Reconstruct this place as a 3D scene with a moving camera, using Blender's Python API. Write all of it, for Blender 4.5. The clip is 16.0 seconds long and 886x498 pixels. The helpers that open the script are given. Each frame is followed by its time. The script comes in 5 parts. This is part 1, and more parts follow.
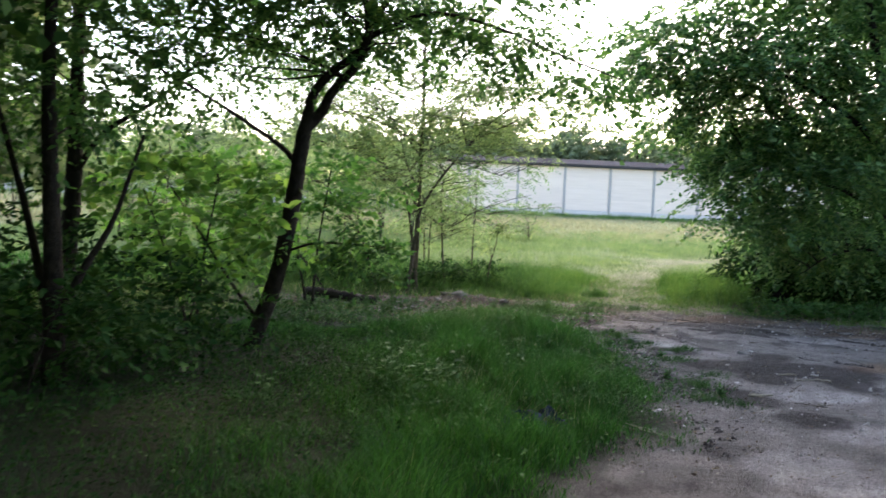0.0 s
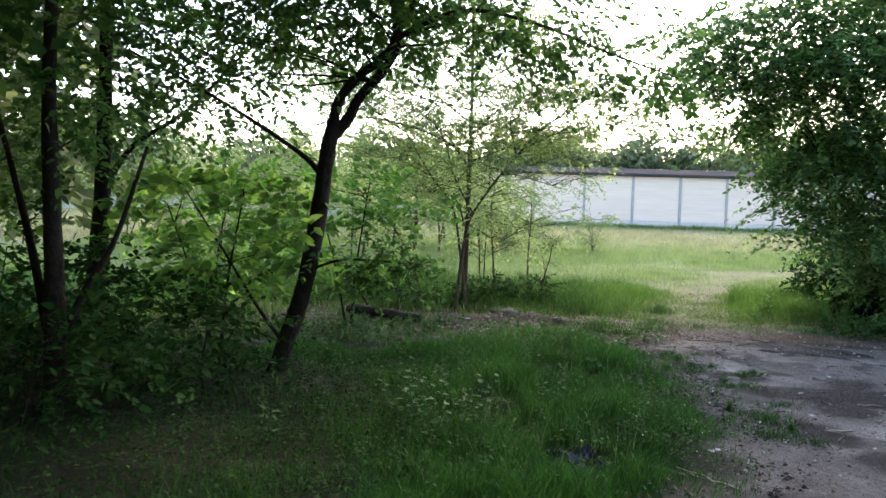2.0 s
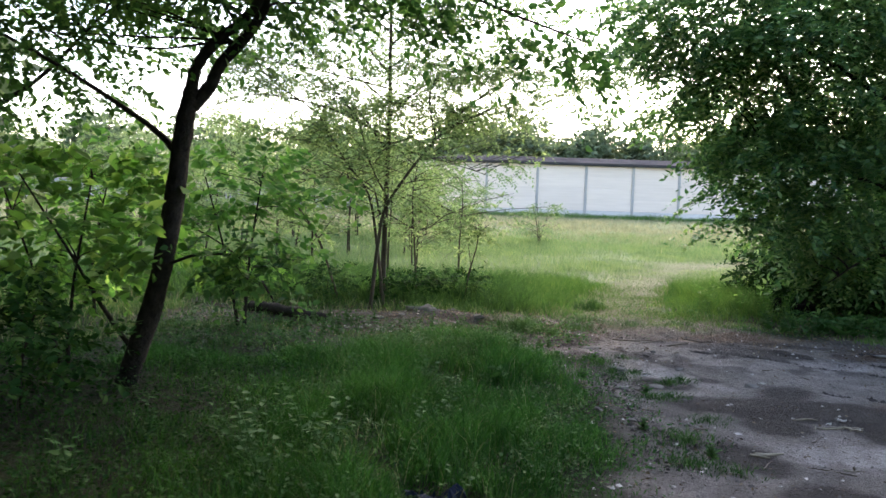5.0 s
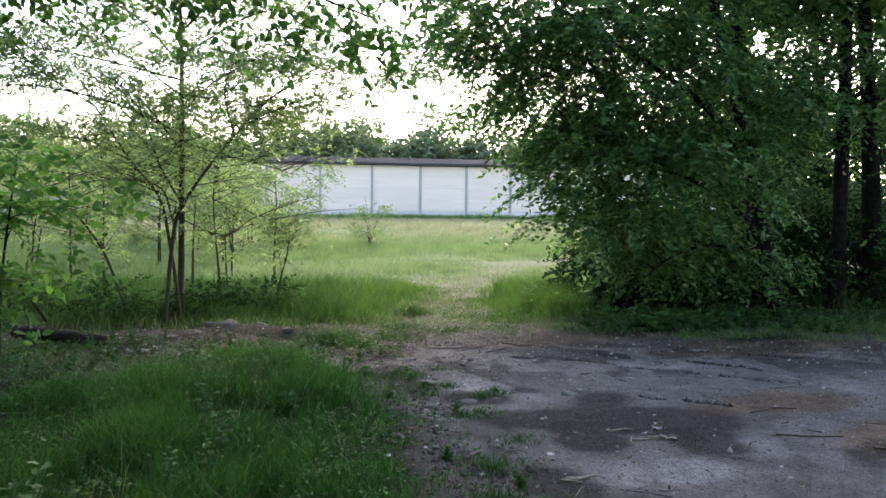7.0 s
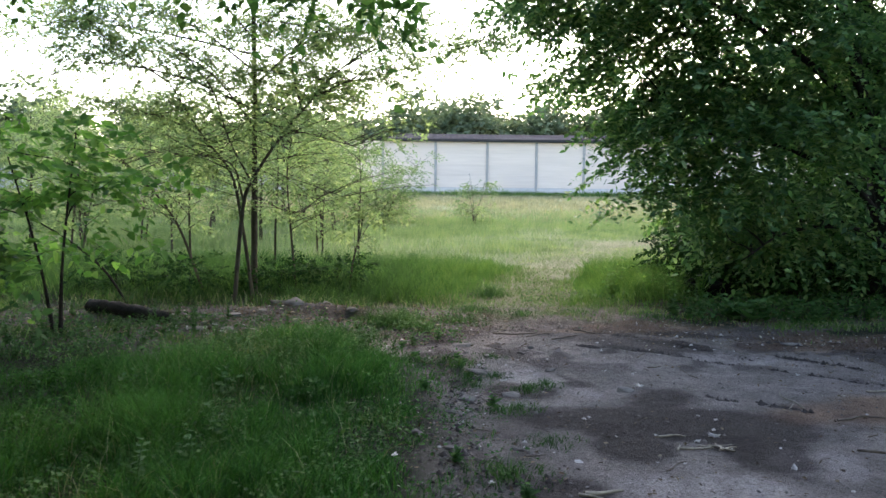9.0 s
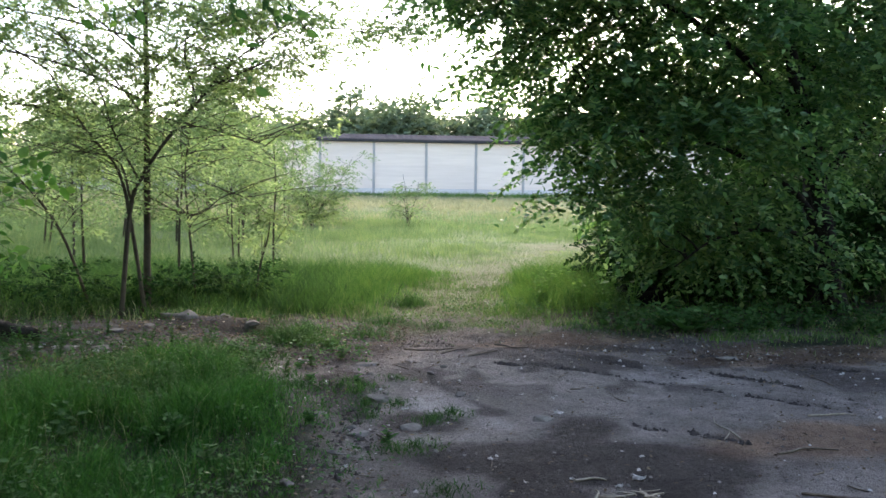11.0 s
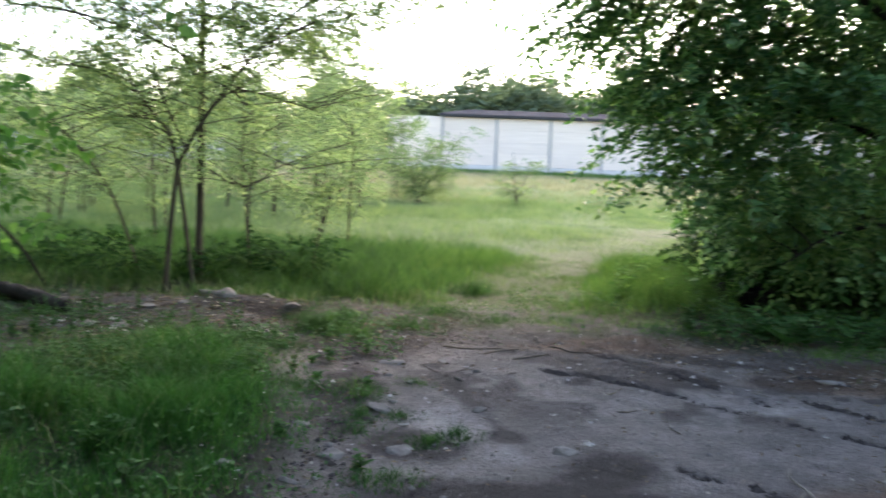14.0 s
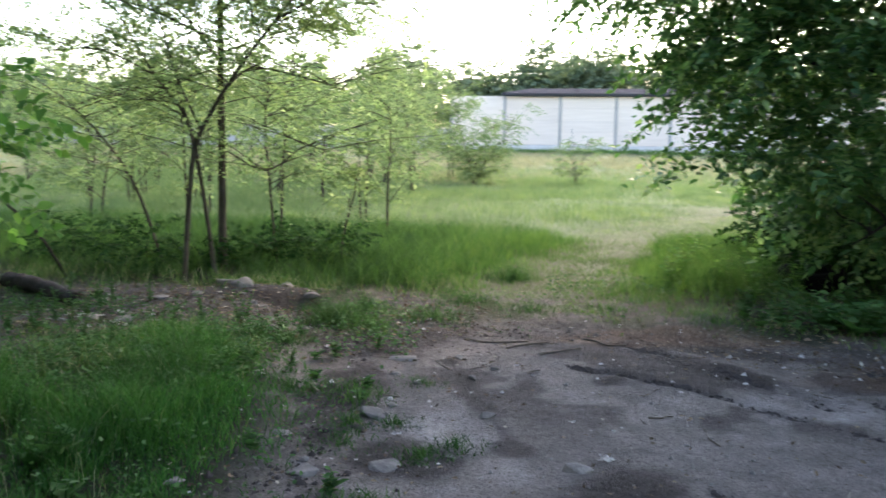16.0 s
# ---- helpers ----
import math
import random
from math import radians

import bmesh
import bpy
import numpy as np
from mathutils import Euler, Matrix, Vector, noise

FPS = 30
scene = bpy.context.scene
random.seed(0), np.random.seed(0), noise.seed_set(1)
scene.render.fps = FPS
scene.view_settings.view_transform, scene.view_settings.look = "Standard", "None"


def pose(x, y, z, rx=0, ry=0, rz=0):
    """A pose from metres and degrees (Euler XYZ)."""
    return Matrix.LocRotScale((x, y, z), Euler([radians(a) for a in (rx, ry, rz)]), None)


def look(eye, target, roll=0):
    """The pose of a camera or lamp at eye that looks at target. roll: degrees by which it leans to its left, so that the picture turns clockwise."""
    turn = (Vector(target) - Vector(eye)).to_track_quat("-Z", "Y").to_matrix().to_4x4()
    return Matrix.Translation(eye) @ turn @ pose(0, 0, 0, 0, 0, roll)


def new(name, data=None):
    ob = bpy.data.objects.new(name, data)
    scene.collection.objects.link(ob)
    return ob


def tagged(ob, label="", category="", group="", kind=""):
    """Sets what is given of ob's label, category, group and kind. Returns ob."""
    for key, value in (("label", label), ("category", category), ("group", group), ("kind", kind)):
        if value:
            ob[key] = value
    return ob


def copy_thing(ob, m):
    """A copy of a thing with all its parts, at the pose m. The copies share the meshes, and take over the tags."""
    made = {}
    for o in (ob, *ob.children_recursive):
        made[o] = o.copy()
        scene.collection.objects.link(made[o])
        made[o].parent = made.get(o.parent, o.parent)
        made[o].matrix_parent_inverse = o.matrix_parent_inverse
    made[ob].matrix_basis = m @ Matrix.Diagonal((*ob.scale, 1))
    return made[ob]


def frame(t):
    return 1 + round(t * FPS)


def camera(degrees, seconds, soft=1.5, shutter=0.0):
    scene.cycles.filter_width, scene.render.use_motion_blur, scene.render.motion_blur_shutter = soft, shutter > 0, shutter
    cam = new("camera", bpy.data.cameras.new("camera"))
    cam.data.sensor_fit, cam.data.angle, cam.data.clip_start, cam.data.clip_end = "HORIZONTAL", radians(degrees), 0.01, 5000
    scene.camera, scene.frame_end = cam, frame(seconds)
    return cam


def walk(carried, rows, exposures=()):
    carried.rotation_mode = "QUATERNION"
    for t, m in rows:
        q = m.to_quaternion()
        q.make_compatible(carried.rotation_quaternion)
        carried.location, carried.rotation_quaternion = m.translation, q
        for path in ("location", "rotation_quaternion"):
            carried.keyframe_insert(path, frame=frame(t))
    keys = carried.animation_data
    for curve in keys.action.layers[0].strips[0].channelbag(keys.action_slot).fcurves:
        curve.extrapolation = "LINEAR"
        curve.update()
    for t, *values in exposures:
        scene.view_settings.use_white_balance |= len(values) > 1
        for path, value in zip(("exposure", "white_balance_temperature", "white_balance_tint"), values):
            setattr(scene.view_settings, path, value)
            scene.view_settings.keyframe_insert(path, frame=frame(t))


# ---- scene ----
cam = camera(57.5, 16.0, shutter=0.5)
STOPS = 2.52
METRES, EYE, TILT, LEAN, TURN = 6.6, 1.5, 0.0, 0.0, 0.0
ROWS = [
    (0.0, 0.0, 0.0, 0.0, 0.15, -3.4, -2.48),
    (0.5, -0.0003, 0.0365, 0.0011, -2.32, -2.33, -2.58),
    (1.0, 0.003, 0.0611, 0.0002, -2.49, -2.11, -2.98),
    (1.5, 0.0266, 0.0783, -0.0009, 3.19, -1.81, -2.71),
    (2.0, 0.0445, 0.0946, 0.0015, 5.02, -2.69, -1.79),
    (2.5, 0.049, 0.1317, -0.0024, 0.23, -2.78, -1.61),
    (3.0, 0.05, 0.1615, -0.0013, -0.07, -3.9, -2.25),
    (3.5, 0.0667, 0.1777, -0.0013, 1.88, -2.61, -1.41),
    (6.0, 0.1621, 0.3151, 0.0013, 1.78, -3.7, -2.43),
    (6.5, 0.1779, 0.3437, -0.0008, -5.03, -3.46, -2.41),
    (7.0, 0.1907, 0.3703, 0.0001, -9.07, -2.94, -0.63),
    (7.5, 0.2161, 0.4024, -0.0014, -4.52, -4.43, -0.53),
    (8.0, 0.2449, 0.4146, -0.0013, -0.19, -4.82, -0.62),
    (10.5, 0.3373, 0.5203, -0.0007, -1.99, -4.25, -0.85),
    (11.0, 0.346, 0.5591, -0.0024, -4.29, -4.48, -0.77),
    (11.5, 0.3612, 0.5837, -0.0033, -4.56, -5.09, -1.0),
    (12.0, 0.3969, 0.6034, -0.0033, 1.46, -5.52, -1.73),
    (12.5, 0.4178, 0.6238, -0.0048, 0.66, -5.94, -1.35),
    (13.0, 0.43, 0.6632, -0.0069, -4.01, -6.42, -2.58),
    (13.5, 0.4335, 0.6842, -0.0046, -3.44, -6.35, -3.09),
    (14.0, 0.4544, 0.7031, -0.004, 5.04, -6.27, -2.3),
    (14.5, 0.4771, 0.7212, -0.006, 9.62, -7.34, -1.79),
    (15.0, 0.4816, 0.7517, -0.0098, 6.84, -7.33, -1.95),
    (15.5, 0.4835, 0.7797, -0.01, 5.3, -7.78, -1.05),
    (16.0, 0.5022, 0.7989, -0.0109, 9.83, -7.63, -0.81),
]
walk(cam, [(t, pose(0, 0, EYE, TILT, LEAN, TURN) @ pose(METRES * x, METRES * y, METRES * z, 90 + pitch, roll, yaw)) for t, x, y, z, yaw, pitch, roll in ROWS], [(0.0, STOPS + 0.1, 7200, 17), (3.5, STOPS + 0.1, 7200, 17), (6.0, STOPS, 7200, 17), (9.5, STOPS, 7200, 17), (13.0, STOPS + 0.2, 7200, 17), (16.0, STOPS + 0.27, 7200, 17)])


# ---- light ----
world = bpy.data.worlds.new("sky")
scene.world = world
world.use_nodes = True
wn = world.node_tree
sky = wn.nodes.new("ShaderNodeTexSky")
sky.sky_type = "NISHITA"
sky.sun_disc = False
sky.sun_elevation = radians(34)
sky.sun_rotation = radians(22)
sky.air_density, sky.dust_density, sky.ozone_density = 1.0, 1.4, 1.0
wn.nodes["Background"].inputs["Strength"].default_value = 0.15
wn.links.new(sky.outputs[0], wn.nodes["Background"].inputs["Color"])

sun_data = bpy.data.lights.new("sun", "SUN")
sun_data.energy, sun_data.angle, sun_data.color = 0.5, radians(12), (1.0, 0.86, 0.7)
sun = new("sun", sun_data)
sun.matrix_world = look((19, 46, 33), (0, 0, 0))


# ---- materials ----
def mat(name, rough=0.8, metal=0.0):
    m = bpy.data.materials.new(name)
    m.use_nodes = True
    b = m.node_tree.nodes["Principled BSDF"]
    b.inputs["Roughness"].default_value = rough
    b.inputs["Metallic"].default_value = metal
    b.inputs["Specular IOR Level"].default_value = 0.2
    return m, m.node_tree, b


def node(nt, kind, **props):
    n = nt.nodes.new(kind)
    for k, v in props.items():
        n.inputs[k].default_value = v
    return n


def ramp(nt, fac, stops):
    r = nt.nodes.new("ShaderNodeValToRGB")
    while len(r.color_ramp.elements) < len(stops):
        r.color_ramp.elements.new(0.5)
    for e, (p, c) in zip(r.color_ramp.elements, stops):
        e.position, e.color = p, (*c, 1)
    nt.links.new(fac, r.inputs[0])
    return r.outputs[0]


def noise_tex(nt, scale, detail=5.0, rough=0.6, coord="Object"):
    tc = nt.nodes.new("ShaderNodeTexCoord")
    n = node(nt, "ShaderNodeTexNoise", Scale=scale, Detail=detail, Roughness=rough)
    nt.links.new(tc.outputs[coord], n.inputs["Vector"])
    return n.outputs["Fac"]


def mixc(nt, fac, a, b, mode="MIX"):
    m = nt.nodes.new("ShaderNodeMix")
    m.data_type, m.blend_type = "RGBA", mode
    for sock, v in ((m.inputs[0], fac), (m.inputs[6], a), (m.inputs[7], b)):
        if isinstance(v, (int, float)):
            sock.default_value = v
        elif isinstance(v, tuple):
            sock.default_value = (*v, 1)
        else:
            nt.links.new(v, sock)
    return m.outputs[2]


def bump(nt, b, height, strength=0.4, dist=0.02):
    n = node(nt, "ShaderNodeBump", Strength=strength, Distance=dist)
    nt.links.new(height, n.inputs["Height"])
    nt.links.new(n.outputs[0], b.inputs["Normal"])


def surface(name, c1, c2, scale, rough=0.8, fine=60.0, bumps=0.4, metal=0.0, dist=0.01):
    """A plain weathered surface: two tones at one scale, grain at a finer one, relief."""
    m, nt, b = mat(name, rough, metal)
    base = ramp(nt, noise_tex(nt, scale), [(0.3, c1), (0.7, c2)])
    grain = ramp(nt, noise_tex(nt, fine), [(0.3, (0.72, 0.72, 0.72)), (0.7, (1.0, 1.0, 1.0))])
    nt.links.new(mixc(nt, 1.0, base, grain, "MULTIPLY"), b.inputs["Base Color"])
    bump(nt, b, noise_tex(nt, fine * 0.6), bumps, dist)
    return m


def leaf_material(name, stops, through_light=0.35, rough=0.65):
    """Leaves or blades: colour differs from piece to piece, and light shines through."""
    m, nt, b = mat(name, rough)
    geo = nt.nodes.new("ShaderNodeNewGeometry")
    col = ramp(nt, geo.outputs["Random Per Island"], stops)
    big = ramp(nt, noise_tex(nt, 1.3, 4.0), [(0.32, (0.6, 0.68, 0.62)), (0.5, (1.0, 1.0, 1.0)), (0.68, (1.3, 1.22, 1.1))])
    col = mixc(nt, 1.0, col, big, "MULTIPLY")
    nt.links.new(col, b.inputs["Base Color"])
    b.inputs["Specular IOR Level"].default_value = 0.12
    tr = nt.nodes.new("ShaderNodeBsdfTranslucent")
    warm = mixc(nt, 1.0, col, (1.3, 1.35, 0.85), "MULTIPLY")
    nt.links.new(warm, tr.inputs["Color"])
    mix = nt.nodes.new("ShaderNodeMixShader")
    mix.inputs[0].default_value = through_light
    nt.links.new(b.outputs[0], mix.inputs[1])
    nt.links.new(tr.outputs[0], mix.inputs[2])
    nt.links.new(mix.outputs[0], nt.nodes["Material Output"].inputs[0])
    return m


def ground_material():
    m, nt, b = mat("ground_earth", 0.9)

    def attr(name):
        a = nt.nodes.new("ShaderNodeAttribute")
        a.attribute_name = name
        return a.outputs["Fac"]
    # near-black soil also carries the shade under the trees in its colour
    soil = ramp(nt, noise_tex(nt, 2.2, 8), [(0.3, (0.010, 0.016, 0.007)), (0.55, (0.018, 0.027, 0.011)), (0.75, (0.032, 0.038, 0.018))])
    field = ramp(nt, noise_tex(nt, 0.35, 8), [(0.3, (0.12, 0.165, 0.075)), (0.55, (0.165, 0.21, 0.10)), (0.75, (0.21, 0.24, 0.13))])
    dry = ramp(nt, noise_tex(nt, 1.6, 8), [(0.3, (0.115, 0.135, 0.062)), (0.7, (0.175, 0.18, 0.098))])
    dirt = ramp(nt, noise_tex(nt, 1.1, 10, 0.72), [(0.34, (0.142, 0.128, 0.124)), (0.45, (0.218, 0.196, 0.184)), (0.56, (0.266, 0.240, 0.226)), (0.66, (0.348, 0.318, 0.302))])
    streak = ramp(nt, noise_tex(nt, 4.5, 8, 0.7), [(0.38, (0.84, 0.83, 0.83)), (0.52, (1.04, 1.04, 1.04))])
    dirt = mixc(nt, 1.0, dirt, streak, "MULTIPLY")
    rust = mixc(nt, 1.0, dirt, (1.0, 0.77, 0.60), "MULTIPLY")
    dirt = mixc(nt, attr("rust"), dirt, rust)
    pale = mixc(nt, 1.0, dirt, (1.5, 1.52, 1.55), "MULTIPLY")
    dirt = mixc(nt, attr("pale"), dirt, pale)
    grit = ramp(nt, noise_tex(nt, 45, 6, 0.7), [(0.32, (0.55, 0.54, 0.53)), (0.46, (0.98, 0.98, 0.98)), (0.7, (1.25, 1.25, 1.25))])
    dirt = mixc(nt, 1.0, dirt, grit, "MULTIPLY")
    # dark and light specks stand in for crumb shading that soft light lacks
    shade_fleck = ramp(nt, noise_tex(nt, 95, 3, 0.6), [(0.36, (0.35, 0.34, 0.33)), (0.44, (1.0, 1.0, 1.0)), (0.62, (1.0, 1.0, 1.0)), (0.70, (1.7, 1.68, 1.65))])
    dirt = mixc(nt, 0.8, dirt, shade_fleck, "MULTIPLY")
    damp_dark = mixc(nt, 1.0, dirt, (0.235, 0.225, 0.232), "MULTIPLY")
    dirt = mixc(nt, attr("damp_dark"), dirt, damp_dark)
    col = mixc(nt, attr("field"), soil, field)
    col = mixc(nt, attr("dry"), col, dry)
    col = mixc(nt, attr("dirt"), col, dirt)
    nt.links.new(col, b.inputs["Base Color"])
    bump(nt, b, noise_tex(nt, 14, 12, 0.8), 1.0, 0.09)
    return m


def wall_material():
    m, nt, b = mat("white_painted_panel", 0.55)
    tc = nt.nodes.new("ShaderNodeTexCoord")
    mp = nt.nodes.new("ShaderNodeMapping")
    mp.inputs["Scale"].default_value = (0.15, 0.15, 2.2)
    nt.links.new(tc.outputs["Object"], mp.inputs[0])
    n = node(nt, "ShaderNodeTexNoise", Scale=3.0, Detail=6.0)
    nt.links.new(mp.outputs[0], n.inputs["Vector"])
    c = ramp(nt, n.outputs["Fac"], [(0.3, (0.665, 0.565, 0.495)), (0.7, (0.735, 0.63, 0.555))])
    oi = nt.nodes.new("ShaderNodeObjectInfo")
    tone = ramp(nt, oi.outputs["Random"], [(0.0, (0.94, 0.94, 0.95)), (1.0, (1.0, 1.0, 1.0))])
    nt.links.new(mixc(nt, 1.0, c, tone, "MULTIPLY"), b.inputs["Base Color"])
    return m


M_GROUND = ground_material()
M_PANEL = wall_material()
M_GROUND.node_tree.nodes["Principled BSDF"].inputs["Specular IOR Level"].default_value = 0.2
M_PLINTH = surface("pale_plinth", (0.56, 0.55, 0.55), (0.66, 0.63, 0.61), 0.8, 0.7, 12)
M_POST = surface("grey_concrete_post", (0.34, 0.335, 0.33), (0.44, 0.43, 0.42), 1.5, 0.85, 20)
M_ROOF = surface("grey_sheet_roof", (0.085, 0.085, 0.098), (0.13, 0.13, 0.145), 0.5, 1.0, 8)
M_ROOF.node_tree.nodes["Principled BSDF"].inputs["Specular IOR Level"].default_value = 0.05
M_FASCIA = surface("dark_fascia", (0.03, 0.03, 0.035), (0.05, 0.05, 0.055), 1.0, 0.7, 10)
M_FENCE = surface("grey_concrete_fence", (0.33, 0.34, 0.36), (0.46, 0.46, 0.48), 0.6, 0.85, 15)
M_BARK = surface("dark_bark", (0.009, 0.008, 0.007), (0.032, 0.028, 0.023), 14, 0.95, 55, 1.0, dist=0.02)
M_BARK_YOUNG = surface("brown_young_bark", (0.042, 0.037, 0.028), (0.09, 0.08, 0.06), 10, 0.9, 70, 0.6)
M_STONE = surface("pale_stone", (0.14, 0.13, 0.12), (0.24, 0.225, 0.21), 7, 0.95, 60, 0.7)
M_STONE_DARK = surface("grey_rubble", (0.09, 0.085, 0.08), (0.19, 0.18, 0.17), 9, 0.95, 60, 0.7)
M_RUBBER = surface("black_rubber", (0.006, 0.006, 0.007), (0.016, 0.016, 0.017), 12, 0.95, 80, 0.3)
M_RUBBER.node_tree.nodes["Principled BSDF"].inputs["Specular IOR Level"].default_value = 0.08
M_PAPER = surface("dirty_white_paper", (0.50, 0.49, 0.47), (0.72, 0.71, 0.69), 20, 0.7, 60, 0.3)
M_BAG = surface("dark_blue_plastic", (0.012, 0.02, 0.05), (0.04, 0.06, 0.115), 14, 0.7, 50, 0.4)
M_BAG.node_tree.nodes["Principled BSDF"].inputs["Specular IOR Level"].default_value = 0.1
M_TWIG = surface("dry_twig", (0.09, 0.075, 0.06), (0.20, 0.17, 0.14), 20, 0.9, 80, 0.4)
# log tone is lowered to stand for the darkness of a pit
M_LOG = surface("pit_dark_log", (0.012, 0.011, 0.009), (0.036, 0.03, 0.025), 10, 0.95, 50, 1.0, dist=0.02)
M_METAL = surface("grey_galvanised_pole", (0.22, 0.22, 0.23), (0.32, 0.32, 0.33), 3, 0.5, 40, 0.2, 0.4)

M_LEAF_MAPLE = leaf_material("maple_leaf", [(0.0, (0.032, 0.096, 0.036)), (0.45, (0.066, 0.166, 0.058)), (0.8, (0.138, 0.262, 0.092)), (1.0, (0.23, 0.35, 0.155))], 0.48)
M_LEAF_MAPLE.node_tree.nodes["Principled BSDF"].inputs["Specular IOR Level"].default_value = 0.35
M_LEAF_MAPLE.node_tree.nodes["Principled BSDF"].inputs["Roughness"].default_value = 0.45
M_LEAF_DARK = leaf_material("forest_leaf", [(0.0, (0.025, 0.075, 0.03)), (0.6, (0.05, 0.13, 0.042)), (1.0, (0.10, 0.20, 0.065))], 0.52)
# dark leaf copy for foliage in shade; the shade is put into its colour
M_LEAF_SHADED = leaf_material("shaded_leaf", [(0.0, (0.010, 0.036, 0.012)), (0.6, (0.02, 0.06, 0.018)), (1.0, (0.04, 0.09, 0.028))], 0.25)
M_LEAF_SHADED.node_tree.nodes["Principled BSDF"].inputs["Specular IOR Level"].default_value = 0.02
M_LEAF_SHRUB = leaf_material("shrub_leaf", [(0.0, (0.055, 0.15, 0.038)), (0.6, (0.10, 0.23, 0.058)), (1.0, (0.185, 0.31, 0.095))], 0.58)
# paled and greyed: haze is put into the locust and sapling leaf colours
M_LEAF_LOCUST = leaf_material("locust_leaf", [(0.0, (0.125, 0.20, 0.105)), (0.6, (0.195, 0.28, 0.15)), (1.0, (0.275, 0.35, 0.21))], 0.65)
M_LEAF_YELLOW = leaf_material("sapling_leaf", [(0.0, (0.135, 0.20, 0.098)), (0.6, (0.185, 0.262, 0.135)), (1.0, (0.26, 0.325, 0.185))], 0.52)
# far leaves are lightened and greyed, with distance haze in their colour
M_LEAF_FAR = leaf_material("far_leaf", [(0.0, (0.09, 0.13, 0.09)), (0.6, (0.13, 0.18, 0.12)), (1.0, (0.18, 0.23, 0.15))], 0.4, 0.8)
M_GRASS_LUSH = leaf_material("lush_grass", [(0.0, (0.012, 0.052, 0.014)), (0.5, (0.029, 0.112, 0.023)), (0.95, (0.057, 0.172, 0.04)), (1.0, (0.14, 0.17, 0.09))], 0.35)
M_GRASS_MEADOW = leaf_material("meadow_grass", [(0.0, (0.05, 0.125, 0.034)), (0.6, (0.085, 0.18, 0.05)), (1.0, (0.145, 0.235, 0.078))], 0.4)
M_GRASS_DEEP = leaf_material("deep_grass", [(0.0, (0.02, 0.062, 0.022)), (0.6, (0.038, 0.10, 0.032)), (1.0, (0.075, 0.15, 0.05))], 0.35)
M_GRASS_PALE = leaf_material("pale_field_grass", [(0.0, (0.185, 0.195, 0.135)), (0.6, (0.255, 0.25, 0.18)), (1.0, (0.33, 0.31, 0.235))], 0.4)
M_GRASS_FIELD = leaf_material("field_grass", [(0.0, (0.115, 0.19, 0.088)), (0.6, (0.165, 0.242, 0.12)), (1.0, (0.23, 0.285, 0.155))], 0.4)
M_GRASS_DRY = leaf_material("dry_grass", [(0.0, (0.103, 0.144, 0.062)), (0.6, (0.189, 0.216, 0.125)), (1.0, (0.310, 0.330, 0.237))], 0.3)
M_WEED_PALE = leaf_material("pale_weed_leaf", [(0.0, (0.03, 0.092, 0.03)), (0.7, (0.052, 0.128, 0.046)), (1.0, (0.10, 0.185, 0.08))], 0.35)
M_WEED = leaf_material("broad_weed_leaf", [(0.0, (0.025, 0.075, 0.022)), (0.7, (0.045, 0.115, 0.034)), (1.0, (0.085, 0.16, 0.06))], 0.35)


# ---- building helpers ----
rng = np.random.default_rng(7)


def vnoise(x, y, scale, seed=0):
    """Smooth value noise from 0 to 1 on a plane."""
    x, y = np.asarray(x, float) / scale + 137.3 * seed, np.asarray(y, float) / scale + 71.9 * seed
    xi, yi = np.floor(x), np.floor(y)
    fx, fy = x - xi, y - yi
    fx, fy = fx * fx * (3 - 2 * fx), fy * fy * (3 - 2 * fy)

    def h(a, b):
        s = np.sin(a * 127.1 + b * 311.7 + seed * 17.0) * 43758.5453
        return s - np.floor(s)
    return (h(xi, yi) * (1 - fx) + h(xi + 1, yi) * fx) * (1 - fy) + (h(xi, yi + 1) * (1 - fx) + h(xi + 1, yi + 1) * fx) * fy


def fbm(x, y, scale, seed=0):
    return 0.55 * vnoise(x, y, scale, seed) + 0.3 * vnoise(x, y, scale * 0.45, seed + 1) + 0.15 * vnoise(x, y, scale * 0.2, seed + 2)


def sstep(a, b, v):
    t = np.clip((v - a) / (b - a), 0, 1)
    return t * t * (3 - 2 * t)


def raw_mesh(name, verts, faces, material, smooth=False):
    """A mesh from an array of points and an array of equal-sided faces."""
    verts, faces = np.asarray(verts, np.float32), np.asarray(faces, np.int32)
    me = bpy.data.meshes.new(name)
    me.vertices.add(len(verts))
    me.vertices.foreach_set("co", verts.ravel())
    k = faces.shape[1]
    me.loops.add(faces.size)
    me.loops.foreach_set("vertex_index", faces.ravel())
    me.polygons.add(len(faces))
    me.polygons.foreach_set("loop_start", np.arange(0, faces.size, k, dtype=np.int32))
    me.polygons.foreach_set("loop_total", np.full(len(faces), k, np.int32))
    if smooth:
        me.polygons.foreach_set("use_smooth", np.ones(len(faces), bool))
    me.update(calc_edges=True)
    me.materials.append(material)
    return me


def part(name, data, parent, label="", material=None):
    """Links a mesh or bmesh as one mesh object under a thing or part."""
    if isinstance(data, bmesh.types.BMesh):
        me = bpy.data.meshes.new(name)
        data.to_mesh(me)
        data.free()
        if material:
            me.materials.append(material)
        data = me
    ob = new(name, data)
    ob.parent = parent
    return tagged(ob, label)


def thing(name, at, label, category, group="", kind=""):
    ob = new(name)
    ob.location = at
    return tagged(ob, label, category, group, kind)


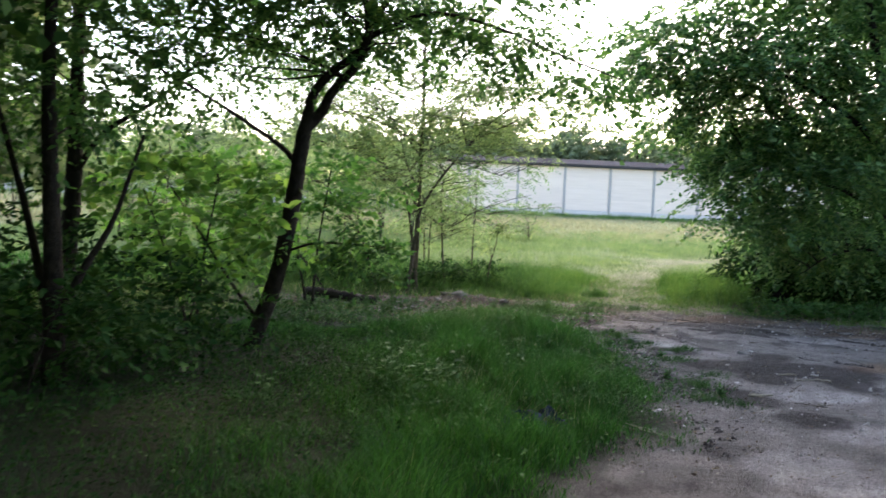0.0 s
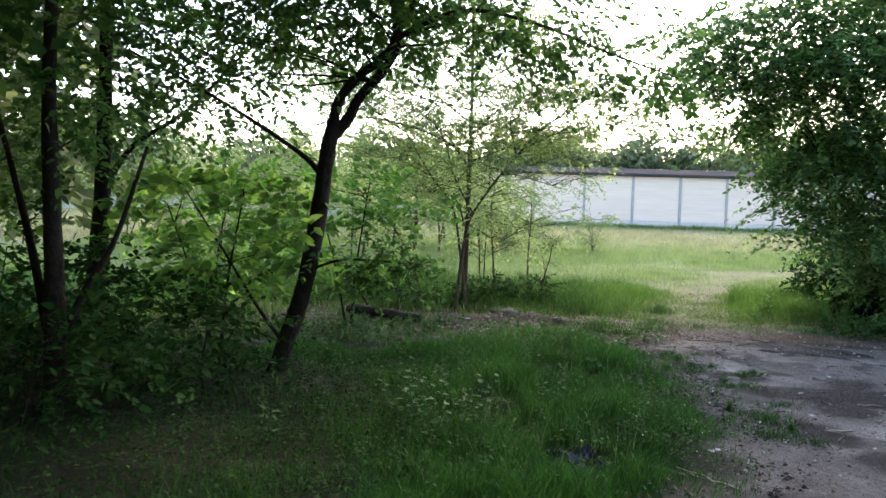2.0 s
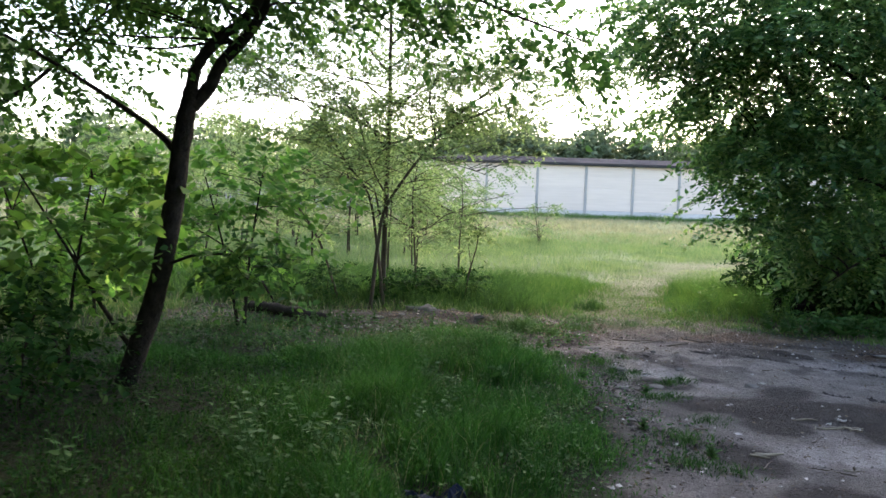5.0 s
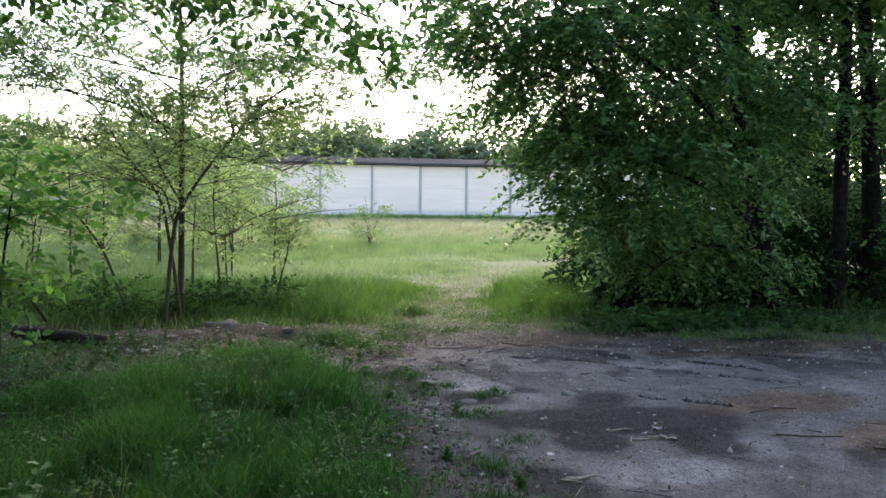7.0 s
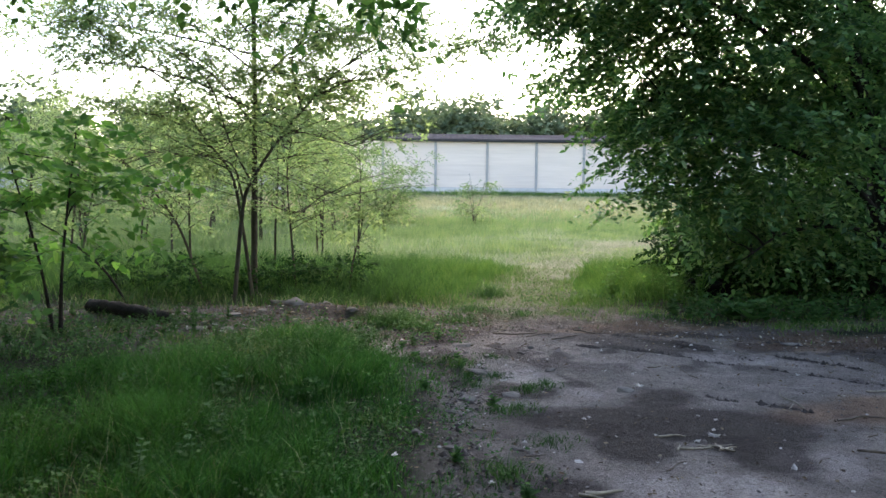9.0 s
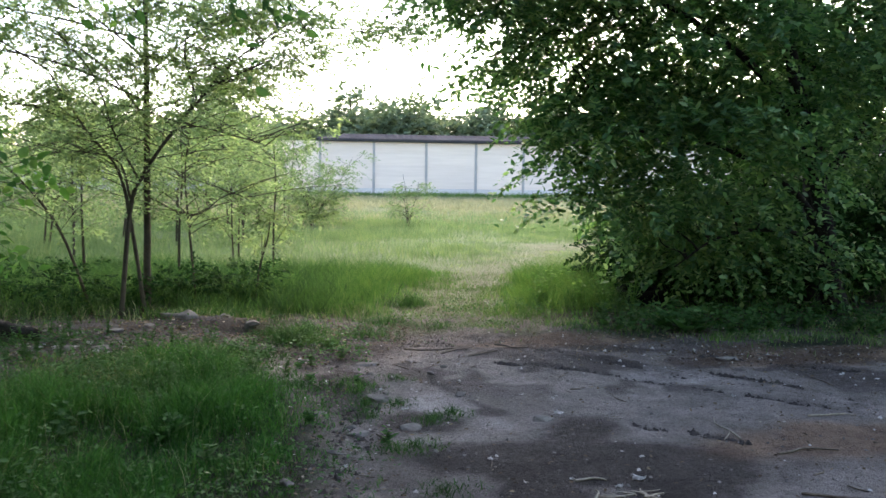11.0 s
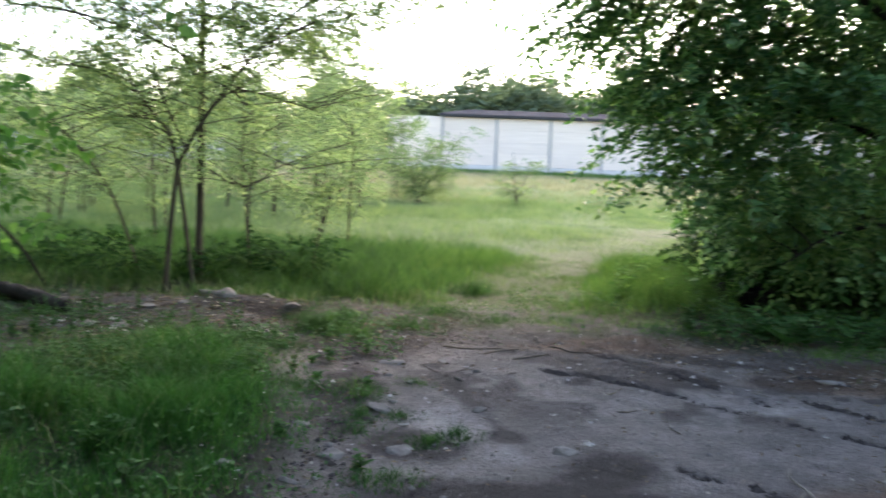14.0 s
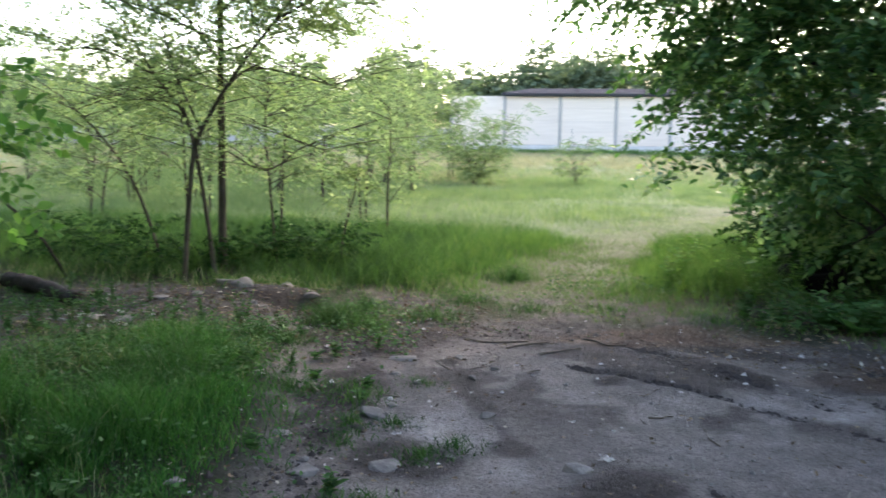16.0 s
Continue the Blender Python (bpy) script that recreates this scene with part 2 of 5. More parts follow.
def solid(name, bm, material, label, category, group="", kind="", at=None):
    me = bpy.data.meshes.new(name)
    bm.to_mesh(me)
    bm.free()
    me.materials.append(material)
    ob = new(name, me)
    if at is not None:
        ob.location = at
    return tagged(ob, label, category, group, kind)


def box(x0, x1, y0, y1, z0, z1, bevel=0.0):
    bm = bmesh.new()
    bmesh.ops.create_cube(bm, size=1.0, matrix=Matrix.Translation(((x0 + x1) / 2, (y0 + y1) / 2, (z0 + z1) / 2)) @ Matrix.Diagonal((x1 - x0, y1 - y0, z1 - z0, 1)))
    if bevel:
        bmesh.ops.bevel(bm, geom=bm.edges[:], offset=bevel, segments=1, affect="EDGES")
    return bm


def spline(pts, n=6):
    """Points along a smooth curve through pts."""
    p = np.asarray(pts, float)
    p = np.vstack([2 * p[0] - p[1], p, 2 * p[-1] - p[-2]])
    out = []
    for i in range(1, len(p) - 2):
        for t in np.linspace(0, 1, n, endpoint=False):
            a, b, c, d = p[i - 1:i + 3]
            out.append(0.5 * (2 * b + (c - a) * t + (2 * a - 5 * b + 4 * c - d) * t * t + (3 * b - a - 3 * c + d) * t ** 3))
    out.append(p[-2])
    return np.array(out)


def tube_arrays(pts, r0, r1, sides=8, knobs=0.0, flare=0.0):
    """A tapered tube along pts: points and quads."""
    pts = np.asarray(pts, float)
    n = len(pts)
    tan = np.gradient(pts, axis=0)
    tan /= np.linalg.norm(tan, axis=1)[:, None] + 1e-9
    ref = np.array([0.3, 0.9, 0.1])
    u = np.cross(tan, ref)
    u /= np.linalg.norm(u, axis=1)[:, None] + 1e-9
    v = np.cross(tan, u)
    s = np.linspace(0, 1, n)
    r = r0 + (r1 - r0) * s + flare * np.exp(-s * n * 0.5)
    a = np.arange(sides) * 2 * np.pi / sides
    rr = r[:, None] * (1 + knobs * rng.uniform(-1, 1, (n, sides)))
    ring = pts[:, None, :] + rr[..., None] * (np.cos(a)[None, :, None] * u[:, None, :] + np.sin(a)[None, :, None] * v[:, None, :])
    verts = ring.reshape(-1, 3)
    i, j = np.meshgrid(np.arange(n - 1), np.arange(sides), indexing="ij")
    j2 = (j + 1) % sides
    faces = np.stack([i * sides + j, i * sides + j2, (i + 1) * sides + j2, (i + 1) * sides + j], -1).reshape(-1, 4)
    return verts, faces


def tubes_mesh(name, tubes, material):
    vs, fs, k = [], [], 0
    for v, f in tubes:
        vs.append(v)
        fs.append(f + k)
        k += len(v)
    return raw_mesh(name, np.vstack(vs), np.vstack(fs), material, True)


def unit(a):
    return a / (np.linalg.norm(a, axis=-1, keepdims=True) + 1e-9)


LEAF_FULL = (np.array([(0, 0, 0), (0.3, 0.5, 0.12), (0.68, 0.36, 0.08), (1, 0, -0.06), (0.68, -0.36, 0.08), (0.3, -0.5, 0.12)]), np.array([(0, 3, 2, 1), (0, 5, 4, 3)]))
LEAF_SMALL = (np.array([(0, 0, 0), (0.5, 0.5, 0.1), (1, 0, 0), (0.5, -0.5, 0.1)]), np.array([(0, 2, 1), (0, 3, 2)]))


def leaves_mesh(name, at, axis, normal, length, width, material, shape=LEAF_FULL):
    """Many leaves in one mesh; axis points from stalk to tip."""
    n = len(at)
    axis = unit(axis)
    side = unit(np.cross(normal, axis))
    up = np.cross(axis, side)
    L = np.asarray(length).reshape(-1, 1) * np.ones((n, 1))
    pat, fc = shape
    k = len(pat)
    v = (at[:, None, :] + (L * 1.0)[:, None, :] * (pat[None, :, 0:1] * axis[:, None, :] + width * pat[None, :, 1:2] * side[:, None, :] + width * pat[None, :, 2:3] * up[:, None, :]))
    f = (fc[None] + (np.arange(n) * k)[:, None, None]).reshape(-1, fc.shape[1])
    return raw_mesh(name, v.reshape(-1, 3), f, material)


def sprays(origin, direction, length, n, leaf, droop=0.25, spread=0.9, jitter=0.35):
    """Leaves set alternately along short twigs. Returns places, axes, normals, sizes of the leaves, and the twigs' ends."""
    o, d = np.asarray(origin, float), unit(np.asarray(direction, float))
    m = len(o)
    L = np.asarray(length).reshape(-1, 1) * np.ones((m, 1))
    s = np.linspace(0.1, 1, n)[None, :, None]
    sag = np.zeros((m, n, 3))
    sag[..., 2] = -droop * (s[..., 0] ** 2) * L
    pos = o[:, None, :] + d[:, None, :] * s * L[:, None, :] + sag
    up = np.array([0, 0, 1.0]) + 0.35 * rng.normal(size=(m, 3))
    side = unit(np.cross(up, d))
    alt = np.where(np.arange(n) % 2 == 0, 1.0, -1.0)[None, :, None]
    ax = d[:, None, :] * 0.55 + side[:, None, :] * alt * spread + jitter * rng.normal(size=(m, n, 3))
    ax[..., 2] -= 0.25
    nm = unit(up)[:, None, :] + 0.45 * rng.normal(size=(m, n, 3))
    size = leaf * rng.uniform(0.6, 1.25, (m, n))
    end = pos[:, -1]
    return pos.reshape(-1, 3), ax.reshape(-1, 3), nm.reshape(-1, 3), size.reshape(-1), end


def blob(center, radii, clusters, per, tight=0.4, shell=0.55, flat=0.55):
    """Origins and directions of twigs in clusters that fill an uneven ellipsoid."""
    c, r = np.asarray(center, float), np.asarray(radii, float)
    d = unit(rng.normal(size=(clusters, 3)))
    rad = rng.uniform(shell ** 2, 1, clusters) ** 0.5 * rng.uniform(0.8, 1.08, clusters)
    cl = c + d * rad[:, None] * r
    off = rng.normal(size=(clusters, per, 3)) * np.array([tight, tight, tight * flat])
    o = (cl[:, None, :] + off).reshape(-1, 3)
    out = np.repeat(d, per, axis=0) * 0.8 + unit(off.reshape(-1, 3)) * 0.7
    out[:, 2] *= 0.6
    return o, out, cl


def crown(parent, blobs, material, leaf=0.1, n=9, twig=0.4, width=0.75, tight=0.4, shell=0.55, floor=0.05, label="", shape=LEAF_FULL, extra=None, droop=0.25, flat=0.55):
    """The leaves of a tree as one part, with its twigs as another. blobs: centre, radii, clusters, twigs in a cluster. Returns the clusters' centres."""
    O, D, C = [], [], []
    for c, r, k, per in blobs:
        o, d, cl = blob(c, r, k, per, tight, shell, flat)
        O.append(o), D.append(d), C.append(cl)
    if extra is not None:
        O.append(extra[0]), D.append(extra[1])
    O, D = np.vstack(O), np.vstack(D)
    keep = O[:, 2] > floor + 0.1
    O, D = O[keep], D[keep]
    L = twig * rng.uniform(0.6, 1.3, len(O))
    pos, ax, nm, size, end = sprays(O, D, L, n, leaf, droop)
    ok = pos[:, 2] > floor
    inv = np.array(parent.location)
    part("crown", leaves_mesh("crown", pos[ok] - inv, ax[ok], nm[ok], size[ok], width, material, shape), parent, label)
    tw = []
    for a, b in zip(O[::4], end[::4]):
        mid = (a + b) / 2 + np.array([0, 0, 0.02])
        tw.append(tube_arrays([a - inv, mid - inv, b - inv], 0.0028, 0.0012, 3))
    if twig < 0.8:
        tagged(part("twigwork", tubes_mesh("twigwork", tw, M_BARK), parent), kind="stuff")
    return np.vstack(C) if C else None


def limb(parent, name, pts, r0, r1, material, sides=8, knobs=0.1, n=6, flare=0.0, label="", under=None):
    p = spline(pts, n) - np.array(parent.location)
    v, f = tube_arrays(p, r0, r1, sides, knobs, flare)
    return part(name, raw_mesh(name, v, f, material, True), under or parent, label)


def branch_out(parent, starts, targets, count, r, material, sag=0.15, under=None):
    """Boughs from points on the trunk out to some of the leaf clusters."""
    starts, targets = np.asarray(starts, float), np.asarray(targets, float)
    for t in targets[rng.choice(len(targets), min(count, len(targets)), replace=False)]:
        dd = np.linalg.norm(starts - t, axis=1) + 0.8 * np.abs(starts[:, 2] - (t[2] - 0.6 * np.linalg.norm((starts - t)[:, :2], axis=1)))
        s = starts[np.argmin(dd)]
        mid = s * 0.5 + t * 0.5 + rng.normal(size=3) * 0.08 + np.array([0, 0, sag])
        limb(parent, "bough", [s, s * 0.75 + mid * 0.25 + np.array([0, 0, 0.03]), mid, t], r * rng.uniform(0.7, 1.1), r * 0.2, material, 5, 0.08, 4, under=under)


# ---- ground ----
DIRT_EDGE = np.array([(0.2, 3.3), (0.75, 4.2), (1.7, 5.6), (1.95, 6.6), (2.05, 7.6), (1.95, 8.4), (1.65, 9.3), (1.4, 10.0), (1.45, 10.6), (1.85, 11.2), (2.5, 11.62), (3.3, 11.68), (4.3, 11.6), (5.2, 11.3), (6.2, 11.05), (7.7, 10.6), (10, 9.6), (16, 7), (16, -12), (0.0, -12)])
TRACK = np.array([(2.6, 11.4), (2.9, 13.0), (3.5, 15.5), (4.6, 18.5), (6.3, 22.5), (10.0, 25.0), (18.0, 26.0)])


def seg_dist(x, y, line):
    best = np.full(np.shape(x), 1e9)
    for (ax, ay), (bx, by) in zip(line[:-1], line[1:]):
        t = np.clip(((x - ax) * (bx - ax) + (y - ay) * (by - ay)) / ((bx - ax) ** 2 + (by - ay) ** 2), 0, 1)
        best = np.minimum(best, np.hypot(x - ax - t * (bx - ax), y - ay - t * (by - ay)))
    return best


def dirt_in(x, y):
    """Metres inside the bare yard (below zero: outside)."""
    x, y = np.asarray(x, float), np.asarray(y, float)
    ring = np.vstack([DIRT_EDGE, DIRT_EDGE[:1]])
    d = seg_dist(x, y, ring)
    inside = np.zeros(x.shape, bool)
    for (ax, ay), (bx, by) in zip(ring[:-1], ring[1:]):
        cross = ((ay > y) != (by > y)) & (x < (bx - ax) * (y - ay) / (by - ay + 1e-12) + ax)
        inside ^= cross
    return np.where(inside, d, -d)


def spot(x, y, cx, cy, rx, ry, turn=0.0):
    c, s = math.cos(turn), math.sin(turn)
    u, v = (x - cx) * c + (y - cy) * s, -(x - cx) * s + (y - cy) * c
    return np.exp(-((u / rx) ** 2 + (v / ry) ** 2))


RUTS = [np.array([(3.3, 10.5), (3.56, 10.38), (4.04, 10.13), (4.46, 9.79), (5.0, 9.36), (5.5, 8.9)]), np.array([(3.6, 11.2), (3.88, 11.0), (4.24, 10.66), (4.53, 10.25), (4.75, 9.95)]), np.array([(5.0, 10.1), (5.21, 9.87), (5.46, 9.67), (5.64, 9.41), (5.8, 9.1)]), np.array([(3.9, 8.65), (4.2, 8.5), (4.45, 8.25)]), np.array([(5.2, 10.75), (5.7, 10.4), (6.3, 10.1)])]


def scruff(x, y):
    """Half-bare rough ground: between lush grass and rubble, and along the yard's far edge."""
    x, y = np.asarray(x, float), np.asarray(y, float)
    w = 0.5 * (fbm(x, y, 0.8, 34) - 0.5)
    near = sstep(lush_end(x) - 0.1, lush_end(x) + 0.3, y + w) * sstep(12.7, 12.2, y + w) * sstep(2.6, 2.1, x + w) * sstep(-3.2, -2.4, x)
    far = sstep(-1.8, -0.5, dirt_in(x, y) + w) * sstep(2.0, 2.6, x) * sstep(9.0, 9.8, y)
    return np.maximum(near, far)


def lush_end(x):
    """How far out the lush grass reaches."""
    return 9.2 + 1.0 * sstep(-0.6, 0.5, x)


def ground_z(x, y):
    x, y = np.asarray(x, float), np.asarray(y, float)
    z = 0.82 * sstep(0, 1, np.clip((y - 12.0) / 50.0, 0, 1) * 0.5) * 2 * (y > 12)
    z = np.minimum(z, 0.82)
    near = np.exp(-((np.hypot(x - 1, y - 8)) / 14) ** 4)
    z = z + near * 0.035 * (fbm(x, y, 1.6, 3) - 0.5) + 0.10 * (fbm(x, y, 7.0, 5) - 0.5) * sstep(12, 20, y)
    di = dirt_in(x, y)
    z = z - 0.03 * sstep(-0.1, 0.35, di)
    for r in RUTS:
        d = seg_dist(x, y, r)
        k = sstep(0.3, 0.6, fbm(x, y, 0.45, 13))
        d = d + 0.06 * (vnoise(x, y, 0.15, 15) - 0.5)
        z = z - 0.018 * k * np.exp(-(d / 0.035) ** 2) + 0.010 * k * np.exp(-((d - 0.09) / 0.05) ** 2)
    z = z + near * (0.035 * (fbm(x, y, 0.4, 9) - 0.5) + 0.016 * (vnoise(x, y, 0.1, 17) - 0.5) * sstep(0.4, 0.6, fbm(x, y, 0.8, 19)))
    z = z + 0.10 * spot(x, y, 0.4, 12.1, 0.7, 0.4) - 0.10 * spot(x, y, 0.9, 11.85, 0.35, 0.18) - 0.12 * spot(x, y, -1.5, 11.4, 0.5, 0.25)
    return z


def axis_lines(a, b, c, d, fine, grow):
    """Grid lines, fine between b and c, ever wider out to a and d."""
    mid = list(np.arange(b, c, fine))
    lo, hi, s = [b], [mid[-1]], fine
    while lo[-1] > a:
        s *= grow
        lo.append(lo[-1] - s)
    s = fine
    while hi[-1] < d:
        s *= grow
        hi.append(hi[-1] + s)
    return np.array(lo[::-1][:-1] + mid + hi[1:])


# damp, dark, pale and rusty patches of the yard, the last two dark ones in hollows: x, y, half lengths (turn, strength)
DAMP_DARK = [(3.45, 8.0, 0.95, 0.36, -0.15, 1.2), (3.8, 7.7, 0.3, 0.65, 0.1, 1.1), (3.55, 8.55, 0.3, 0.4, -0.4, 0.8), (3.1, 7.5, 0.25, 0.3, 0.2, 0.8), (2.64, 6.7, 0.25, 0.35, 0.2, 0.9), (2.83, 5.97, 0.3, 0.3, 0.0, 0.8), (4.25, 10.6, 0.5, 0.18, -0.5, 0.9), (4.2, 11.15, 0.9, 0.2, -0.2, 0.8), (4.9, 7.0, 0.6, 0.3, 0.3, 0.6), (1.95, 10.9, 0.6, 0.35, 0.4, 0.9), (2.0, 9.5, 0.3, 0.8, 0.1, 0.8), (2.55, 8.75, 0.3, 0.3, 0.0, 0.9), (0.75, 12.0, 0.4, 0.22, 0.1, 1.4), (-1.4, 11.6, 0.6, 0.25, 0.0, 1.2)]
PALE = [(3.45, 6.85, 0.32, 0.25), (4.1, 7.25, 0.3, 0.3), (3.0, 6.87, 0.25, 0.25), (2.8, 9.0, 0.3, 0.55), (2.3, 4.8, 0.4, 0.5), (3.1, 5.7, 0.4, 0.3), (4.6, 10.0, 0.4, 0.3)]
RUST = [(4.9, 8.3, 0.8, 0.35), (6.2, 10.8, 1.3, 0.5), (5.3, 7.3, 0.7, 0.4), (4.3, 11.5, 1.4, 0.3)]


def build_ground():
    xs, ys = axis_lines(-400, 0.4, 6.8, 400, 0.036, 1.08), axis_lines(-300, 5.0, 12.6, 600, 0.036, 1.08)
    X, Y = np.meshgrid(xs, ys, indexing="ij")
    Z = ground_z(X, Y)
    nx, ny = X.shape
    i, j = np.meshgrid(np.arange(nx - 1), np.arange(ny - 1), indexing="ij")
    f = np.stack([i * ny + j, (i + 1) * ny + j, (i + 1) * ny + j + 1, i * ny + j + 1], -1).reshape(-1, 4)
    me = raw_mesh("ground", np.stack([X, Y, Z], -1).reshape(-1, 3), f, M_GROUND, True)
    wob = 0.45 * (fbm(X, Y, 0.7, 21) - 0.5)
    dirt = sstep(-0.22, 0.18, dirt_in(X, Y) + wob)
    bare = np.maximum(sstep(0.3, 0.5, fbm(X, Y, 0.6, 31)) * sstep(0.15, 0.6, np.maximum(spot(X, Y, -0.2, 11.5, 1.9, 0.8), spot(X, Y, 1.85, 12.1, 0.4, 0.5))), 0.85 * scruff(X, Y) * sstep(0.46, 0.56, fbm(X, Y, 0.45, 32)))
    dirt = np.maximum(dirt, bare)
    damp_dark = np.zeros_like(X)
    for cx, cy, rx, ry, turn, k in DAMP_DARK:
        damp_dark = np.maximum(damp_dark, k * spot(X, Y, cx, cy, rx, ry, turn))
    damp_dark = damp_dark + 0.62 * np.exp(-((seg_dist(X, Y, np.array([(2.5, 10.4), (2.8, 9.6), (3.05, 9.0)])) + 0.1 * (vnoise(X, Y, 0.2, 16) - 0.5)) / 0.11) ** 2)
    damp_dark = 0.95 * sstep(0.22, 0.62, damp_dark * (0.25 + 1.1 * fbm(X, Y, 0.35, 41) + 0.45 * fbm(X + 0.4 * Y, 3 * Y, 0.14, 42))) + 0.26 * sstep(0.52, 0.68, fbm(X, Y, 0.7, 44)) + 0.2 * sstep(0.56, 0.7, fbm(X, Y, 0.2, 46))
    # ground is also set darker along the ruts
    for r, wide in zip(RUTS, (0.05, 0.13, 0.05, 0.04, 0.05)):
        d = np.abs(seg_dist(X, Y, r) + 0.06 * (vnoise(X, Y, 0.15, 15) - 0.5))
        damp_dark = np.maximum(damp_dark, 0.8 * sstep(0.3, 0.55, fbm(X, Y, 0.4, 13)) * np.exp(-(d / wide) ** 2))
    rim = dirt_in(X, Y) + wob
    damp_dark = np.maximum(damp_dark, 0.65 * np.exp(-((rim - 0.22) / 0.3) ** 2) * sstep(0.38, 0.56, fbm(X, Y, 0.4, 47)) * sstep(3.8, 2.8, X))
    pale, rust = np.zeros_like(X), np.zeros_like(X)
    for cx, cy, rx, ry in PALE:
        pale = np.maximum(pale, spot(X, Y, cx, cy, rx, ry, 0.3))
    pale = sstep(0.25, 0.6, pale * (0.4 + 1.2 * fbm(X, Y, 0.3, 48)))
    for cx, cy, rx, ry in RUST:
        rust = np.maximum(rust, spot(X, Y, cx, cy, rx, ry, 0.2))
    rust = sstep(0.2, 0.65, rust * (0.4 + 1.2 * fbm(X, Y, 0.35, 49)))
    damp_dark = np.maximum(damp_dark, bare * 0.95)
    damp_dark = np.maximum(damp_dark, 0.8 * np.exp(-((rim - 0.3) / 0.45) ** 2) * sstep(2.3, 3.0, X) * sstep(9.0, 10.0, Y) * sstep(0.25, 0.5, fbm(X, Y, 0.35, 57)))
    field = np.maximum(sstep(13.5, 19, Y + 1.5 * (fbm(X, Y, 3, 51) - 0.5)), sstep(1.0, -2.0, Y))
    tr = np.exp(-(seg_dist(X, Y, TRACK) / (0.6 + 0.02 * Y)) ** 2) * sstep(11.2, 13, Y)
    dry = np.clip(0.9 * np.exp(-(seg_dist(X, Y, TRACK) / (0.9 + 0.02 * Y)) ** 2) * sstep(11.2, 13, Y) * (0.5 + 0.6 * fbm(X, Y, 1.2, 63)) + 0.8 * sstep(28, 48, Y) * sstep(0.3, 0.6, fbm(X, Y, 9, 61)) * (Y < 58) + 0.6 * spot(X, Y, 0.2, 11.0, 1.6, 0.6), 0, 1)
    for name, val in (("dirt", dirt), ("pale", pale), ("rust", rust), ("damp_dark", np.clip(damp_dark, 0, 1)), ("field", field), ("dry", dry)):
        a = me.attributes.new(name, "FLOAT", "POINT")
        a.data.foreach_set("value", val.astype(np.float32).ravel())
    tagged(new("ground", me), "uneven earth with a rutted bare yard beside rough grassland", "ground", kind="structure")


build_ground()


# ---- shed and boundary wall beyond the field ----
POSTS = [-5.6, -2.0, 1.69, 5.32, 8.79, 12.14, 15.4, 18.7, 22.0, 25.3, 28.6, 31.9, 35.2, 38.5]
WALL_Y, WALL_Z0, WALL_Z1 = 60.0, 0.72, 4.45


def build_shed():
    shed = thing("storage_shed", (0, WALL_Y, WALL_Z0), "long low white panelled shed with grey posts across the field", "shed")
    o = Matrix.Translation((0, -WALL_Y, -WALL_Z0))

    def put(name, bm, material, label=""):
        bm.transform(o)
        return part(name, bm, shed, label, material)
    for a, b in zip(POSTS[:-1], POSTS[1:]):
        rows = 4
        hh = (WALL_Z1 - WALL_Z0 - 0.55) / rows
        for k in range(rows):
            z = WALL_Z0 + 0.55 + k * hh
            put("panel", box(a + 0.075, b - 0.075, WALL_Y, WALL_Y + 0.16, z + 0.003, z + hh - 0.003, 0.006), M_PANEL)
        put("plinth", box(a + 0.075, b - 0.075, WALL_Y - 0.04, WALL_Y + 0.16, WALL_Z0 - 0.3, WALL_Z0 + 0.53, 0.02), M_PLINTH, "pale painted plinth")
    for x in POSTS:
        put("post", box(x - 0.085, x + 0.085, WALL_Y - 0.10, WALL_Y + 0.2, WALL_Z0 - 0.3, WALL_Z1, 0.02), M_POST)
    x0, x1 = -1.9, 38.8
    put("back_wall", box(x0, x1, WALL_Y + 0.24, WALL_Y + 9.5, WALL_Z0 - 0.3, WALL_Z1 - 0.05), M_PANEL)
    put("fascia", box(x0 - 0.3, x1 + 0.3, WALL_Y - 0.42, WALL_Y - 0.34, WALL_Z1 + 0.02, WALL_Z1 + 0.17), M_FASCIA)
    bm = bmesh.new()
    n = int((x1 - x0 + 0.6) / 0.18)
    rows = []
    for i in range(n + 1):
        x = x0 - 0.3 + i * 0.18
        w = 0.025 if i % 2 else 0.0
        back = min(1.0, (x - x0 + 0.5) / 1.8)
        rows.append([bm.verts.new((x, WALL_Y - 0.36, WALL_Z1 + 0.16 + w)), bm.verts.new((x, WALL_Y - 0.36 + 5.4 * back, WALL_Z1 + 0.16 + 0.66 * back + w)), bm.verts.new((x, WALL_Y + 9.9, WALL_Z1 + 0.10 + w))])
    for r, q in zip(rows[:-1], rows[1:]):
        bm.faces.new((r[0], q[0], q[1], r[1]))
        bm.faces.new((r[1], q[1], q[2], r[2]))
    bmesh.ops.solidify(bm, geom=bm.faces[:], thickness=0.03)
    put("roof", bm, M_ROOF, "grey corrugated sheet roof")


